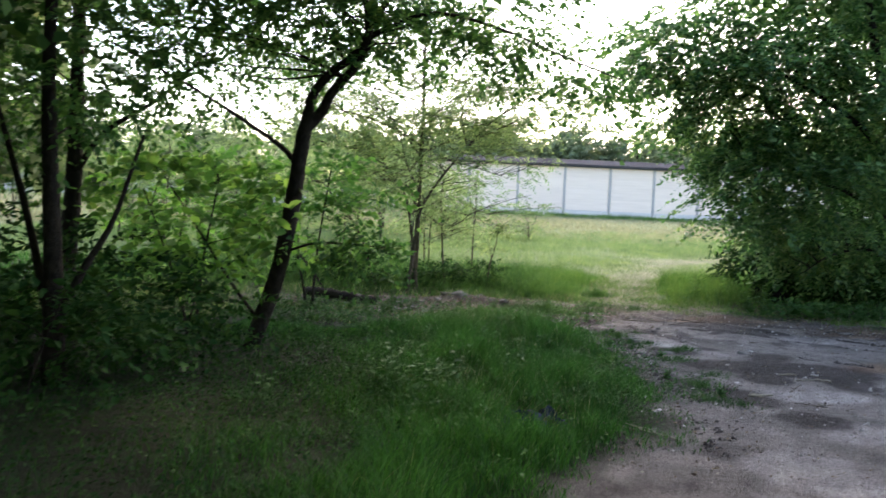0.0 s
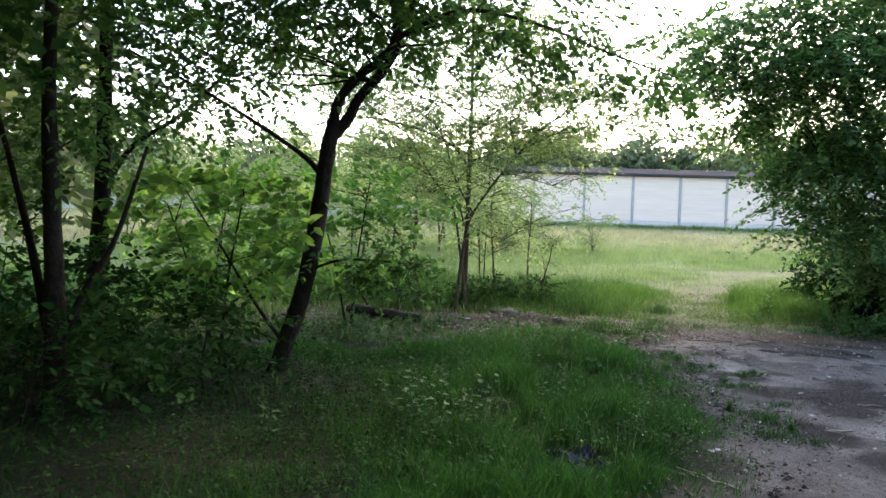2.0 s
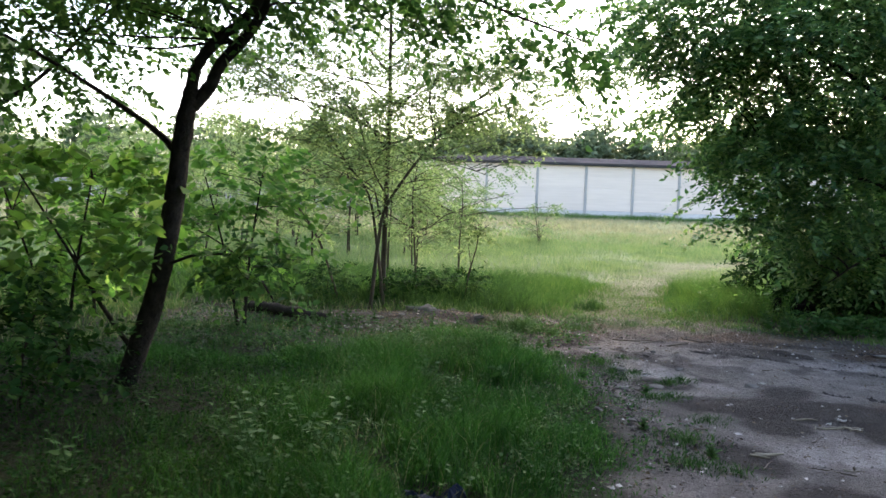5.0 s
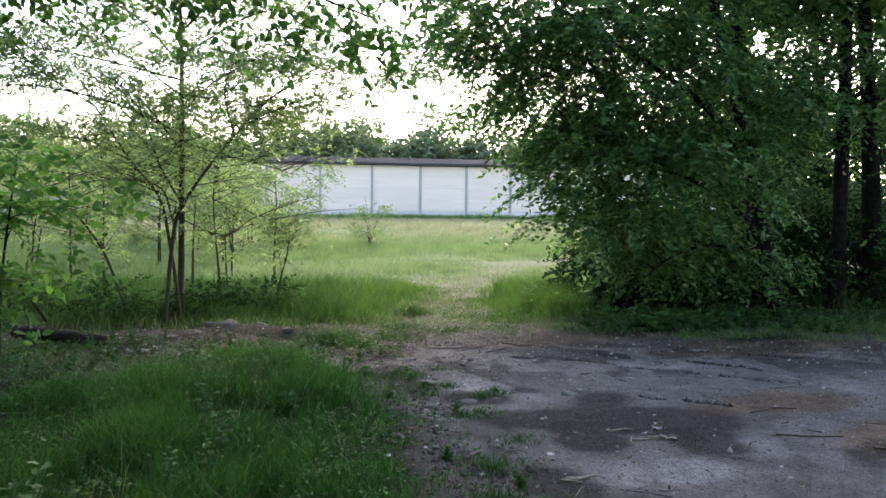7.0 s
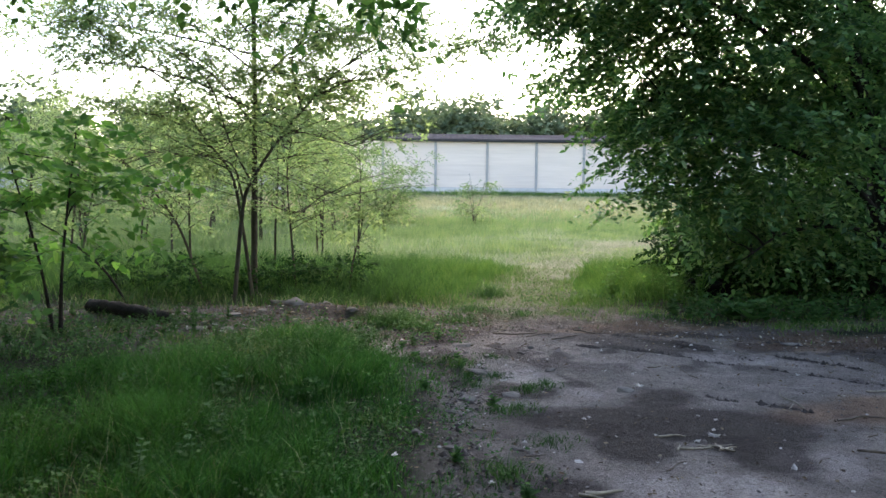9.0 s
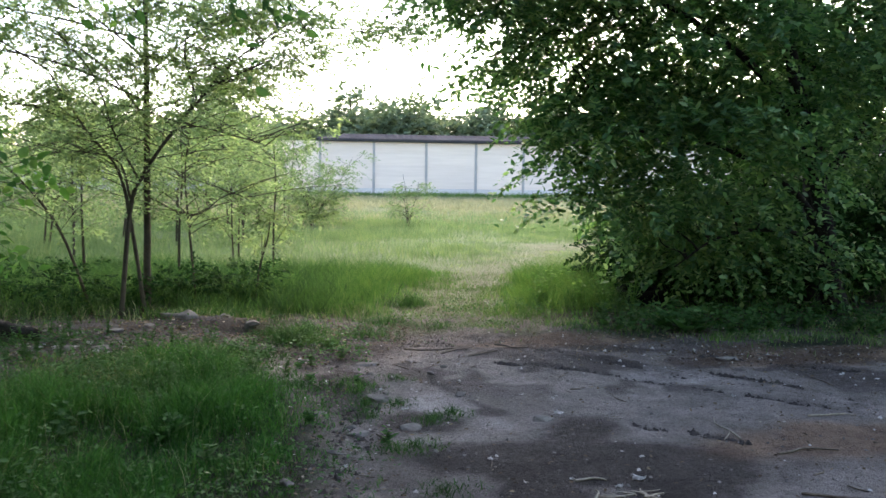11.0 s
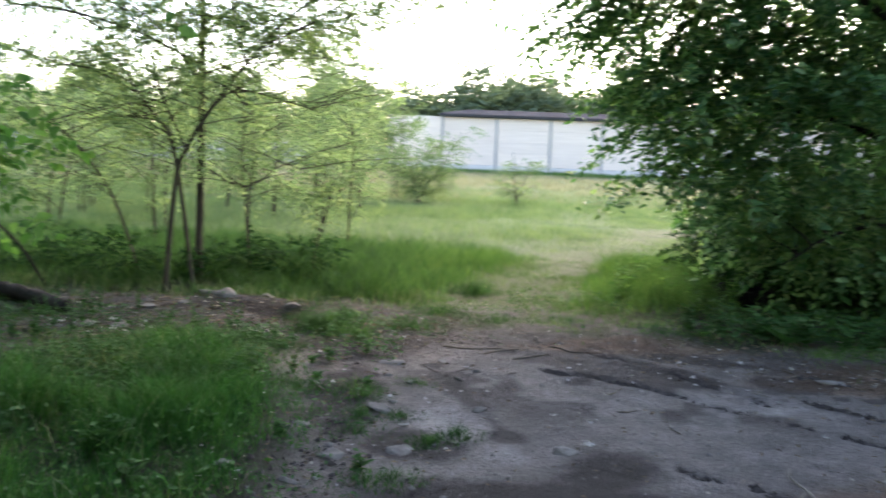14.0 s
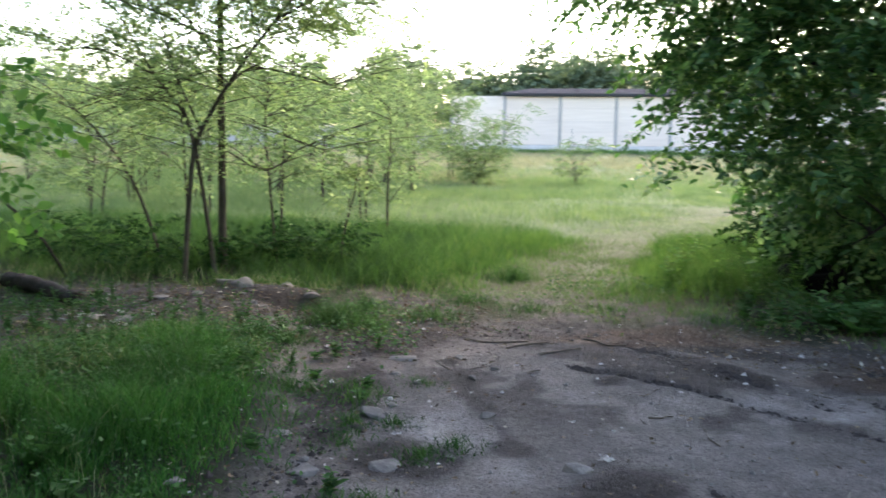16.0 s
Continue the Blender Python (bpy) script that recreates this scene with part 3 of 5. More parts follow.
def build_fence():
    fence = thing("boundary_fence", (-24, 63, 0.7), "grey concrete panel fence behind young trees", "fence")
    o = Matrix.Translation((24, -63, -0.7))
    x = -78.0
    while x < -5.9:
        bm = box(x + 0.08, x + 2.92, 63, 63.1, 0.4, 2.35, 0.02)
        bm.transform(o)
        part("panel", bm, fence, "", M_FENCE)
        bm = box(x - 0.1, x + 0.1, 62.95, 63.16, 0.3, 2.5, 0.02)
        bm.transform(o)
        part("post", bm, fence, "", M_POST)
        bm = box(x + 0.08, x + 2.92, 62.98, 63.12, 2.36, 2.46, 0.01)
        bm.transform(o)
        part("rail", bm, fence, "pale capping rail", M_PANEL)
        x += 3.0


build_shed()
build_fence()


def build_pole():
    pole = thing("utility_pole", (-8.9, 75, 0.7), "thin grey pole standing behind the shed", "pole")
    limb(pole, "pole", [(-8.9, 75, 0.7), (-8.9, 75, 5), (-8.92, 75, 9.4)], 0.06, 0.035, M_METAL, 8, 0, 2)
    part("cap", box(-0.09, 0.05, -0.07, 0.07, 8.66, 8.78, 0.02), pole, "", M_METAL)


build_pole()


# ---- far trees ----
def far_tree(kind, height, spread, material, at):
    t = thing("tree", at, kind, "tree", "trees beyond the field")
    z0 = at[2]
    a = np.array(at, float)
    tr = limb(t, "trunk", [a + (0, 0, -0.3), a + (0.05 * height * 0.2, 0, height * 0.4), a + (0, 0.1, height * 0.85)], 0.02 * height, 0.03, M_BARK, 7, 0.05, 4)
    blobs = [(a + (0, 0, height * 0.62), (spread, spread, height * 0.36), int(40 + height * 2), 5),
             (a + (spread * 0.4, 0, height * 0.42), (spread * 0.8, spread * 0.8, height * 0.22), 24, 5)]
    cl = crown(t, blobs, material, 0.44, 8, 0.9, 0.75, 0.5, 0.25, z0 + 0.4, shape=LEAF_SMALL)
    branch_out(t, [a + (0, 0, height * f) for f in (0.3, 0.4, 0.5, 0.6)], cl, 7, 0.05, M_BARK, under=tr)
    return t


far = [far_tree("broad green deciduous tree in the far tree line", 8.6, 2.6, M_LEAF_FAR, (5.5, 76, 0.7)),
       far_tree("dense rounded green tree in the far tree line", 7.4, 3.0, M_LEAF_FAR, (10.5, 80, 0.7)),
       far_tree("slim dark tree in the far tree line", 9.4, 1.7, M_LEAF_FAR, (2.4, 82, 0.7)),
       far_tree("low spreading tree in the far tree line", 6.2, 3.0, M_LEAF_FAR, (-4.5, 78, 0.7))]
for i in range(56):
    src = far[int(rng.integers(0, 4))]
    x = -72 + i * 2.25 + rng.uniform(-0.8, 0.8)
    if i < 31:
        y, s = rng.uniform(66, 78), rng.uniform(0.75, 1.1)
        y = y + (8 if x > -9 else 0)
    else:
        y, s = rng.uniform(75, 86), rng.uniform(0.95, 1.25)
    q = copy_thing(src, pose(x, y, 0.7, 0, 0, rng.uniform(0, 360)))
    q.scale = (s, s, s)


# ---- saplings in the field ----
def locust(at, height, lean, label, name="locust_sapling", material=None, density=1.0, stems=1, group="locust saplings", fan=0.12):
    """A thin young locust with airy crowns of small leaflets."""
    material = material or M_LEAF_YELLOW
    a = np.array(at, float)
    t = thing(name, at, label, "sapling", group)
    pts_all, dirs = [], []
    for s in range(stems):
        off = rng.normal(size=3) * 0.05 * (stems > 1)
        off[2] = 0
        ln = np.array([lean[0] + rng.normal() * fan * (stems > 1), lean[1] + rng.normal() * fan * 0.8, 0])
        h = height * (1 - 0.15 * s)
        stem = [a + off + (0, 0, -0.05), a + off + ln * h * 0.3 + (0, 0, h * 0.35), a + off + ln * h * 0.7 + (0.03, 0, h * 0.7), a + off + ln * h + (0, 0, h)]
        tr = limb(t, "trunk", stem, (0.012 if stems < 4 else 0.002) + 0.005 * height, 0.005, M_BARK_YOUNG, 6, 0.06, 5)
        sp = spline(stem, 8)
        for b in range(int((5 + height * 2.2) * density)):
            f = rng.uniform(0.22, 0.98)
            p = sp[int(f * (len(sp) - 1))]
            ang = rng.uniform(0, 2 * np.pi)
            ll = height * rng.uniform(0.2, 0.5) * (1.3 - 0.8 * f)
            e = p + np.array([np.cos(ang) * ll, np.sin(ang) * ll, ll * rng.uniform(0.2, 0.8)])
            limb(t, "branch", [p, (p + e) / 2 + (0, 0, 0.04), e], 0.008, 0.003, M_BARK_YOUNG, 4, 0, 3, under=tr)
            k = max(5, int(11 * ll * 2))
            w = rng.uniform(0.2, 1.05, k)[:, None]
            pts_all.append(p + (e - p) * w + rng.normal(size=(k, 3)) * (0.1, 0.1, 0.05))
            dirs.append(unit(e - p) * (0.5, 0.5, 0.2) + rng.normal(size=(k, 3)) * (0.7, 0.7, 0.2))
    crown(t, [], material, 0.078, 9, 0.28, 0.5, shape=LEAF_SMALL, extra=(np.vstack(pts_all), np.vstack(dirs)), floor=at[2] + 0.1, droop=0.5)
    return t


for (x, y, h, st) in [(-7.5, 21.7, 2.9, 2), (-12.3, 26, 3.4, 2), (-2.2, 27.3, 3.6, 2), (-6.6, 22.4, 2.6, 2), (-5.9, 20.6, 2.4, 2), (-1.0, 25.5, 2.8, 2), (-4.2, 24.5, 3.4, 2),
                      (-9.5, 23.5, 3.0, 2), (-3.4, 19.2, 2.5, 2), (-0.9, 22.8, 2.7, 2), (-14.5, 24.0, 3.0, 2), (-5.2, 28.5, 3.8, 2), (-2.6, 33.0, 5.0, 3), (-8.0, 31.0, 3.8, 2), (-11.5, 33, 4.0, 2), (-0.4, 18.6, 1.9, 2),
                      (-3.3, 30.0, 4.6, 3), (-0.9, 31.5, 3.2, 3), (-6.4, 33.5, 4.4, 3), (-9.8, 36.0, 4.6, 3), (-14.0, 36.0, 4.6, 3), (-17.5, 33.0, 4.2, 3), (-4.9, 21.6, 2.6, 2), (-2.4, 22.6, 2.5, 2), (-8.6, 26.5, 3.2, 2), (-11.0, 28.8, 3.4, 2), (-16.5, 28.5, 3.6, 2), (-4.6, 17.3, 2.2, 2)]:
    locust((x, y, float(ground_z(x, y))), h, (rng.normal() * 0.06, 0), "young yellow-green locust sapling in tall field grass", density=1.2, stems=st)
locust((0.1, 29.5, float(ground_z(0.1, 29.5))), 2.6, (0.15, 0), "spreading yellow-green shrub in the field before the shed", density=0.8, stems=7, group="field shrubs", fan=0.42)
locust((3.1, 29.5, float(ground_z(3.1, 29.5))), 1.7, (0.0, 0), "thin wispy sapling alone in the field", density=0.55, stems=5, fan=0.2, group="field shrubs")


# ---- locust clump beside the rubble ----
def locust_clump():
    t = thing("locust_tree", (-0.44, 13.3, 0.05), "slender multi-stemmed locust tree with airy leaves by the rubble", "tree")
    stems = [("trunk", [(-0.45, 13.3, 0.0), (-0.43, 13.3, 1.6), (-0.42, 13.3, 3.0), (-0.44, 13.3, 4.6), (-0.4, 13.3, 5.6)], 0.046, 0.012),
             ("trunk", [(-0.53, 12.6, 0.0), (-0.42, 12.6, 1.14), (-0.31, 12.6, 1.49), (-0.05, 12.6, 1.9), (0.3, 12.6, 2.34), (0.78, 12.6, 2.85), (1.6, 12.6, 3.4)], 0.028, 0.008),
             ("trunk", [(-0.39, 13.0, 0.0), (-0.52, 13.0, 0.95), (-0.66, 13.0, 1.6), (-1.0, 13.0, 2.05), (-1.4, 13.0, 2.7)], 0.026, 0.007),
             ("trunk", [(-1.05, 13.2, 0.0), (-1.38, 13.2, 0.91), (-1.78, 13.2, 1.46), (-2.2, 13.2, 1.85)], 0.02, 0.006),
             ("trunk", [(0.05, 13.6, 0.0), (-0.03, 13.6, 0.94), (-0.07, 13.6, 1.6), (0.0, 13.6, 2.1)], 0.018, 0.005),
             ("branch", [(-0.44, 12.7, 1.3), (-0.6, 12.8, 1.7), (-1.06, 12.9, 1.8), (-1.65, 13.0, 1.75)], 0.014, 0.004),
             ("branch", [(-0.05, 12.6, 1.9), (0.15, 12.8, 2.1), (0.67, 13.0, 2.0), (1.0, 13.0, 1.9)], 0.012, 0.004),
             ("branch", [(-0.31, 12.6, 1.49), (-0.6, 12.7, 2.0), (-0.8, 12.7, 2.6), (-1.2, 12.7, 3.1)], 0.014, 0.004),
             ("branch", [(0.3, 12.6, 2.34), (0.2, 12.5, 2.9), (0.4, 12.5, 3.4)], 0.012, 0.004),
             ("branch", [(-0.43, 13.3, 2.2), (-0.9, 13.2, 2.8), (-1.5, 13.1, 3.2)], 0.016, 0.004),
             ("branch", [(-0.42, 13.3, 2.7), (0.1, 13.4, 3.2), (0.8, 13.5, 3.5)], 0.016, 0.004),
             ("branch", [(-0.43, 13.3, 3.3), (-1.0, 13.4, 3.9), (-1.6, 13.4, 4.2)], 0.014, 0.004),
             ("branch", [(-0.43, 13.3, 3.7), (0.2, 13.2, 4.3), (0.7, 13.1, 4.6)], 0.014, 0.004),
             ("branch", [(-0.43, 13.3, 2.4), (-1.2, 13.0, 2.75), (-2.2, 12.8, 2.9), (-2.9, 12.8, 2.7)], 0.016, 0.004),
             ("branch", [(-1.0, 13.0, 2.05), (-1.6, 13.0, 2.3), (-2.4, 13.1, 2.3)], 0.012, 0.003),
             ("branch", [(-0.43, 13.3, 2.9), (-1.3, 13.6, 3.5), (-2.3, 13.8, 3.7)], 0.014, 0.003),
             ("branch", [(-0.42, 13.3, 2.3), (0.4, 13.6, 2.6), (1.1, 13.8, 2.5)], 0.012, 0.003),
             ("branch", [(0.78, 12.6, 2.85), (1.3, 12.6, 3.12), (1.85, 12.6, 3.15), (2.3, 12.6, 3.08)], 0.009, 0.003),
             ("branch", [(0.5, 12.6, 2.55), (1.0, 12.5, 2.7), (1.5, 12.5, 2.6)], 0.009, 0.003),
             ("branch", [(-0.43, 13.3, 3.1), (-1.5, 13.0, 3.3), (-2.6, 12.9, 3.4), (-3.3, 12.9, 3.2)], 0.014, 0.003),
             ("branch", [(-0.43, 13.3, 3.4), (0.5, 13.0, 3.9), (1.3, 12.9, 4.0)], 0.014, 0.003),
             ("branch", [(-0.43, 13.3, 3.9), (-1.3, 13.1, 4.5), (-2.2, 13.0, 4.7)], 0.012, 0.003),
             ("branch", [(-1.4, 13.0, 2.7), (-2.0, 12.9, 3.1), (-2.8, 12.9, 3.8)], 0.012, 0.003),
             ("branch", [(-0.4, 13.3, 1.3), (0.1, 13.2, 1.1), (0.5, 13.2, 1.35), (0.75, 13.2, 1.3)], 0.01, 0.003)]
    O, D = [], []
    for name, pts, r0, r1 in stems:
        st = limb(t, name, pts, r0, r1, M_BARK_YOUNG, 7, 0.06, 6)
        sp = spline(pts, 10)
        main = name == "trunk"
        for _ in range(26 if main else 15):
            f = rng.uniform(0.32 if main else 0.25, 1.0)
            p = sp[int(f * (len(sp) - 1))]
            ang = rng.uniform(0, 2 * np.pi)
            ll = rng.uniform(0.4, 1.2)
            e = p + np.array([np.cos(ang) * ll, np.sin(ang) * ll * 0.8, rng.uniform(0.05, 0.45)])
            limb(t, "twig", [p, (p + e) / 2 + (0, 0, 0.03), e], 0.006, 0.002, M_BARK_YOUNG, 4, 0, 3, under=st)
            k = 6 if p[2] < 2.1 else 14 if p[2] < 2.8 else 20
            w = rng.uniform(0.15, 1.1, k)[:, None]
            O.append(p + (e - p) * w + rng.normal(size=(k, 3)) * (0.15, 0.15, 0.09))
            D.append(unit(e - p) * (0.5, 0.5, 0.2) + rng.normal(size=(k, 3)) * (0.7, 0.7, 0.25))
    crown(t, [], M_LEAF_LOCUST, 0.052, 13, 0.26, 0.5, shape=LEAF_SMALL, extra=(np.vstack(O), np.vstack(D)), floor=0.15, droop=0.5)


locust_clump()
locust((0.75, 13.6, 0.05), 1.15, (0.15, 0), "low leafy locust sucker in dark grass", density=1.1, stems=1, material=M_LEAF_YELLOW)
locust((-1.9, 15.4, 0.06), 2.3, (0.02, 0), "thin locust sapling in dark grass", density=0.7, stems=1, material=M_LEAF_YELLOW)
locust((-0.6, 15.4, 0.06), 2.2, (0.0, 0), "thin locust sapling in dark grass", density=0.7, stems=1, material=M_LEAF_YELLOW)
locust((0.6, 16.4, 0.08), 2.0, (0.0, 0), "thin locust sapling in dark grass", density=0.7, stems=1, material=M_LEAF_YELLOW)

bent = thing("bent_stem", (-1.8, 12.6, 0.0), "bare dark bent stem arching over the grass", "branch")
limb(bent, "stem", [(-1.8, 12.6, -0.03), (-2.1, 12.6, 0.42), (-2.56, 12.6, 0.8), (-3.1, 12.6, 1.08), (-3.6, 12.6, 1.2)], 0.018, 0.006, M_BARK, 6, 0.08, 5)


def shade_canopy(parent, blobs, material):
    """A high, coarse part of a crown, out of view, added to shade what stands below."""
    O, D = [], []
    for c, r, k, per in blobs:
        o, d, _ = blob(c, r, k, per, 0.45, 0.2)
        O.append(o), D.append(d)
    O, D = np.vstack(O), np.vstack(D)
    pos, ax, nm, size, _ = sprays(O, D, 0.5, 7, 0.17)
    part("upper_crown", leaves_mesh("upper_crown", pos - np.array(parent.location), ax, nm, size, 0.65, material, LEAF_SMALL), parent)


# ---- dark leaning tree ----
def leaning_tree():
    y = 7.4
    t = thing("leaning_tree", (-1.72, y, 0), "dark leaning tree trunk forking into two curved stems", "tree")
    limb(t, "trunk", [(-1.78, y, -0.08), (-1.68, y, 0.23), (-1.51, y, 0.77), (-1.39, y, 1.43), (-1.32, y, 2.0), (-1.26, y, 2.24)], 0.082, 0.064, M_BARK, 12, 0.08, 6, 0.012)
    a = [(-1.29, y, 2.12), (-1.24, y, 2.4), (-1.07, y, 2.62), (-0.9, y, 2.75), (-0.75, y - 0.1, 3.0), (-0.9, y - 0.2, 3.8)]
    b = [(-1.27, y, 2.12), (-1.15, y + 0.02, 2.27), (-1.07, y + 0.04, 2.44), (-0.9, y + 0.05, 2.64), (-0.78, y + 0.1, 2.85), (-0.72, y + 0.1, 3.1), (-0.3, y + 0.2, 3.8)]
    limb(t, "stem", a, 0.048, 0.026, M_BARK, 9, 0.08, 6)
    limb(t, "stem", b, 0.052, 0.026, M_BARK, 9, 0.08, 6)
    limb(t, "limb", [(-1.36, y, 1.75), (-1.5, y + 0.05, 1.9), (-1.77, y + 0.1, 2.08), (-2.35, y + 0.15, 2.42), (-3.2, y + 0.2, 2.85)], 0.03, 0.01, M_BARK, 7, 0.08, 5)
    limb(t, "limb", [(-1.45, y, 0.96), (-1.2, y - 0.1, 1.05), (-0.98, y - 0.15, 1.07), (-0.5, y - 0.2, 1.05)], 0.014, 0.005, M_BARK, 6, 0.08, 5)
    limb(t, "limb", [(-1.7, y, 0.35), (-1.95, y + 0.05, 0.65), (-2.21, y + 0.1, 1.02), (-2.6, y + 0.1, 1.6)], 0.02, 0.006, M_BARK, 6, 0.08, 5)
    limb(t, "limb", [(-0.75, y, 2.95), (-0.2, y - 0.1, 3.15), (0.4, y - 0.1, 3.05), (1.0, y - 0.1, 2.82), (1.55, y - 0.15, 2.62)], 0.022, 0.005, M_BARK, 6, 0.08, 5)
    blobs = [((-1.3, y, 3.35), (1.0, 1.0, 0.6), 30, 11), ((-0.5, y, 3.4), (0.9, 0.9, 0.55), 24, 11), ((-2.4, y + 0.1, 2.75), (0.9, 0.7, 0.5), 20, 9),
             ((0.45, y - 0.1, 3.2), (0.7, 0.6, 0.4), 14, 9)]
    k = 70
    w = rng.uniform(0, 1, (k, 1))
    ex = np.array([(-1.2, y - 0.1, 1.05)]) * (1 - w) + np.array([(-0.45, y - 0.2, 1.05)]) * w + rng.normal(size=(k, 3)) * (0.12, 0.15, 0.07)
    k2 = 110
    w2 = rng.uniform(0.2, 1, (k2, 1))
    ex2 = np.array([(-0.3, y - 0.1, 3.05)]) * (1 - w2) + np.array([(1.6, y - 0.1, 2.56)]) * w2 + rng.normal(size=(k2, 3)) * (0.12, 0.15, 0.1)
    ex = np.vstack([ex, ex2])
    dx = rng.normal(size=ex.shape) + (0.6, 0, -0.3)
    cl = crown(t, blobs, M_LEAF_DARK, 0.07, 10, 0.32, 0.6, 0.22, 0.3, 0.3, extra=(ex, dx))
    shade_canopy(t, [((-1.0, y - 0.3, 4.7), (2.2, 2.0, 0.8), 60, 10), ((-0.8, y - 0.5, 6.0), (2.4, 2.4, 0.9), 70, 10)], M_LEAF_DARK)
    branch_out(t, spline(a, 3)[8:].tolist() + spline(b, 3)[8:].tolist(), cl, 22, 0.014, M_BARK, 0.05)
    t.location, t.scale = (-1.813, 7.8, -0.07), (1.054, 1.054, 1.054)


leaning_tree()


# ---- wood edge on the other side ----
def forest_tree(name, base, trunks, blobs, label, material=M_LEAF_DARK, leaf=0.07, boughs=22, tight=0.24, bough_r=0.014, n=10, twig=0.34, width=0.6, shell=0.3, group="", extra=None, high=(), shape=LEAF_FULL, droop=0.25, flat=0.55):
    t = thing(name, base, label, "tree" if name != "shrub" else "shrub", group)
    starts, first = [], None
    for pts, r0, r1 in trunks:
        stem = limb(t, "trunk", pts, r0, r1, M_BARK, 10, 0.08, 6, r0 * 0.3)
        first = first or stem
        sp = spline(pts, 4)
        starts += sp[len(sp) // 3:].tolist()
    cl = crown(t, blobs, material, leaf, n, twig, width, tight, shell, 0.06, extra=extra, shape=shape, droop=droop, flat=flat)
    if high:
        shade_canopy(t, high, material)
    branch_out(t, starts, cl, boughs, bough_r, M_BARK, 0.06, first)
    return t


forest_tree("forked_tree", (-2.95, 6.1, 0), [
    ([(-2.93, 6.1, -0.1), (-2.95, 6.1, 0.85), (-2.98, 6.1, 1.6), (-3.0, 6.1, 2.45), (-2.95, 6.1, 4.0)], 0.085, 0.035),
    ([(-2.95, 6.12, 0.3), (-3.1, 6.12, 1.0), (-3.27, 6.15, 1.6), (-3.6, 6.2, 2.6)], 0.04, 0.015),
    ([(-2.9, 6.1, 0.5), (-2.7, 6.1, 0.9), (-2.5, 6.1, 1.25), (-2.3, 6.15, 1.9)], 0.035, 0.012)],
    [((-3.1, 6.2, 2.6), (1.1, 0.9, 0.8), 22, 11), ((-3.0, 6.0, 3.9), (1.7, 1.5, 0.9), 44, 11)], "dark many-stemmed tree at the wood's edge", high=[((-2.6, 4.6, 5.2), (2.8, 2.8, 0.9), 190, 12), ((-2.6, 4.4, 6.8), (2.8, 2.8, 1.0), 160, 12), ((-4.6, 5.0, 3.4), (1.2, 1.6, 1.6), 60, 10)])
forest_tree("forest_tree", (-4.15, 9.0, 0), [
    ([(-4.22, 9, -0.1), (-4.2, 9, 0.6), (-4.13, 9, 1.7), (-4.1, 9, 3.5), (-4.0, 9, 5.5)], 0.12, 0.05),
    ([(-4.14, 9, 1.6), (-3.8, 9, 2.1), (-3.2, 9, 2.5), (-2.6, 9, 3.1)], 0.035, 0.012)],
    [((-3.9, 9, 2.9), (1.5, 1.1, 0.8), 28, 11), ((-3.6, 9, 4.4), (2.2, 1.6, 1.1), 34, 11), ((-2.6, 9.2, 3.6), (1.1, 0.9, 0.6), 24, 11)], "tall dark tree with drooping leaves shading the wood's edge", high=[((-3.8, 8.6, 6.2), (2.8, 2.6, 1.2), 110, 11)])
forest_tree("forest_tree", (-5.6, 7.6, 0), [([(-5.6, 7.6, -0.1), (-5.5, 7.6, 2.0), (-5.5, 7.6, 5.0)], 0.11, 0.05)],
            [((-5.3, 7.8, 2.0), (1.2, 1.2, 1.4), 32, 12)], "tall dark tree with drooping leaves shading the wood's edge", high=[((-5.3, 7.6, 4.4), (1.9, 1.8, 1.2), 90, 11)])
# tree added out of view so that its crown shades the wood's edge
forest_tree("forest_tree", (-4.7, 2.4, 0), [([(-4.7, 2.4, -0.1), (-4.6, 2.4, 2.0), (-4.4, 2.5, 5.0)], 0.14, 0.06)],
            [((-4.8, 2.4, 3.4), (1.4, 1.4, 0.8), 20, 8)], "tall dark tree with drooping leaves shading the wood's edge", high=[((-3.8, 2.6, 5.0), (2.8, 2.6, 1.0), 130, 11), ((-4.0, 2.0, 6.6), (2.8, 2.6, 1.2), 120, 11), ((-5.6, 3.6, 2.4), (1.0, 1.6, 1.6), 70, 10)])
# another unseen tree, its high crown added to darken the walk's start
forest_tree("forest_tree", (-2.4, -0.9, 0), [([(-2.4, -0.9, -0.1), (-2.3, -0.9, 2.4), (-2.1, -0.7, 5.6)], 0.13, 0.06)],
            [((-2.4, -0.9, 3.8), (1.2, 1.2, 0.7), 16, 8)], "tall dark tree with drooping leaves shading the wood's edge", high=[((-1.4, 0.9, 5.4), (2.6, 2.4, 0.8), 150, 12), ((-1.8, 0.4, 6.8), (2.8, 2.6, 0.9), 130, 12)])
forest_tree("shrub", (-2.5, 8.2, 0), [([(-2.5, 8.2, -0.05), (-2.45, 8.2, 0.7), (-2.3, 8.2, 1.6)], 0.02, 0.006), ([(-2.55, 8.25, -0.05), (-2.8, 8.3, 0.7), (-3.1, 8.3, 1.5)], 0.018, 0.006)],
            [((-2.55, 8.2, 1.3), (0.9, 0.7, 0.6), 20, 8)], "leafy green shrub under the dark trees", M_LEAF_SHRUB, 0.13, 12, 0.26, 0.008, 8, flat=0.25, group="wood edge shrubs")
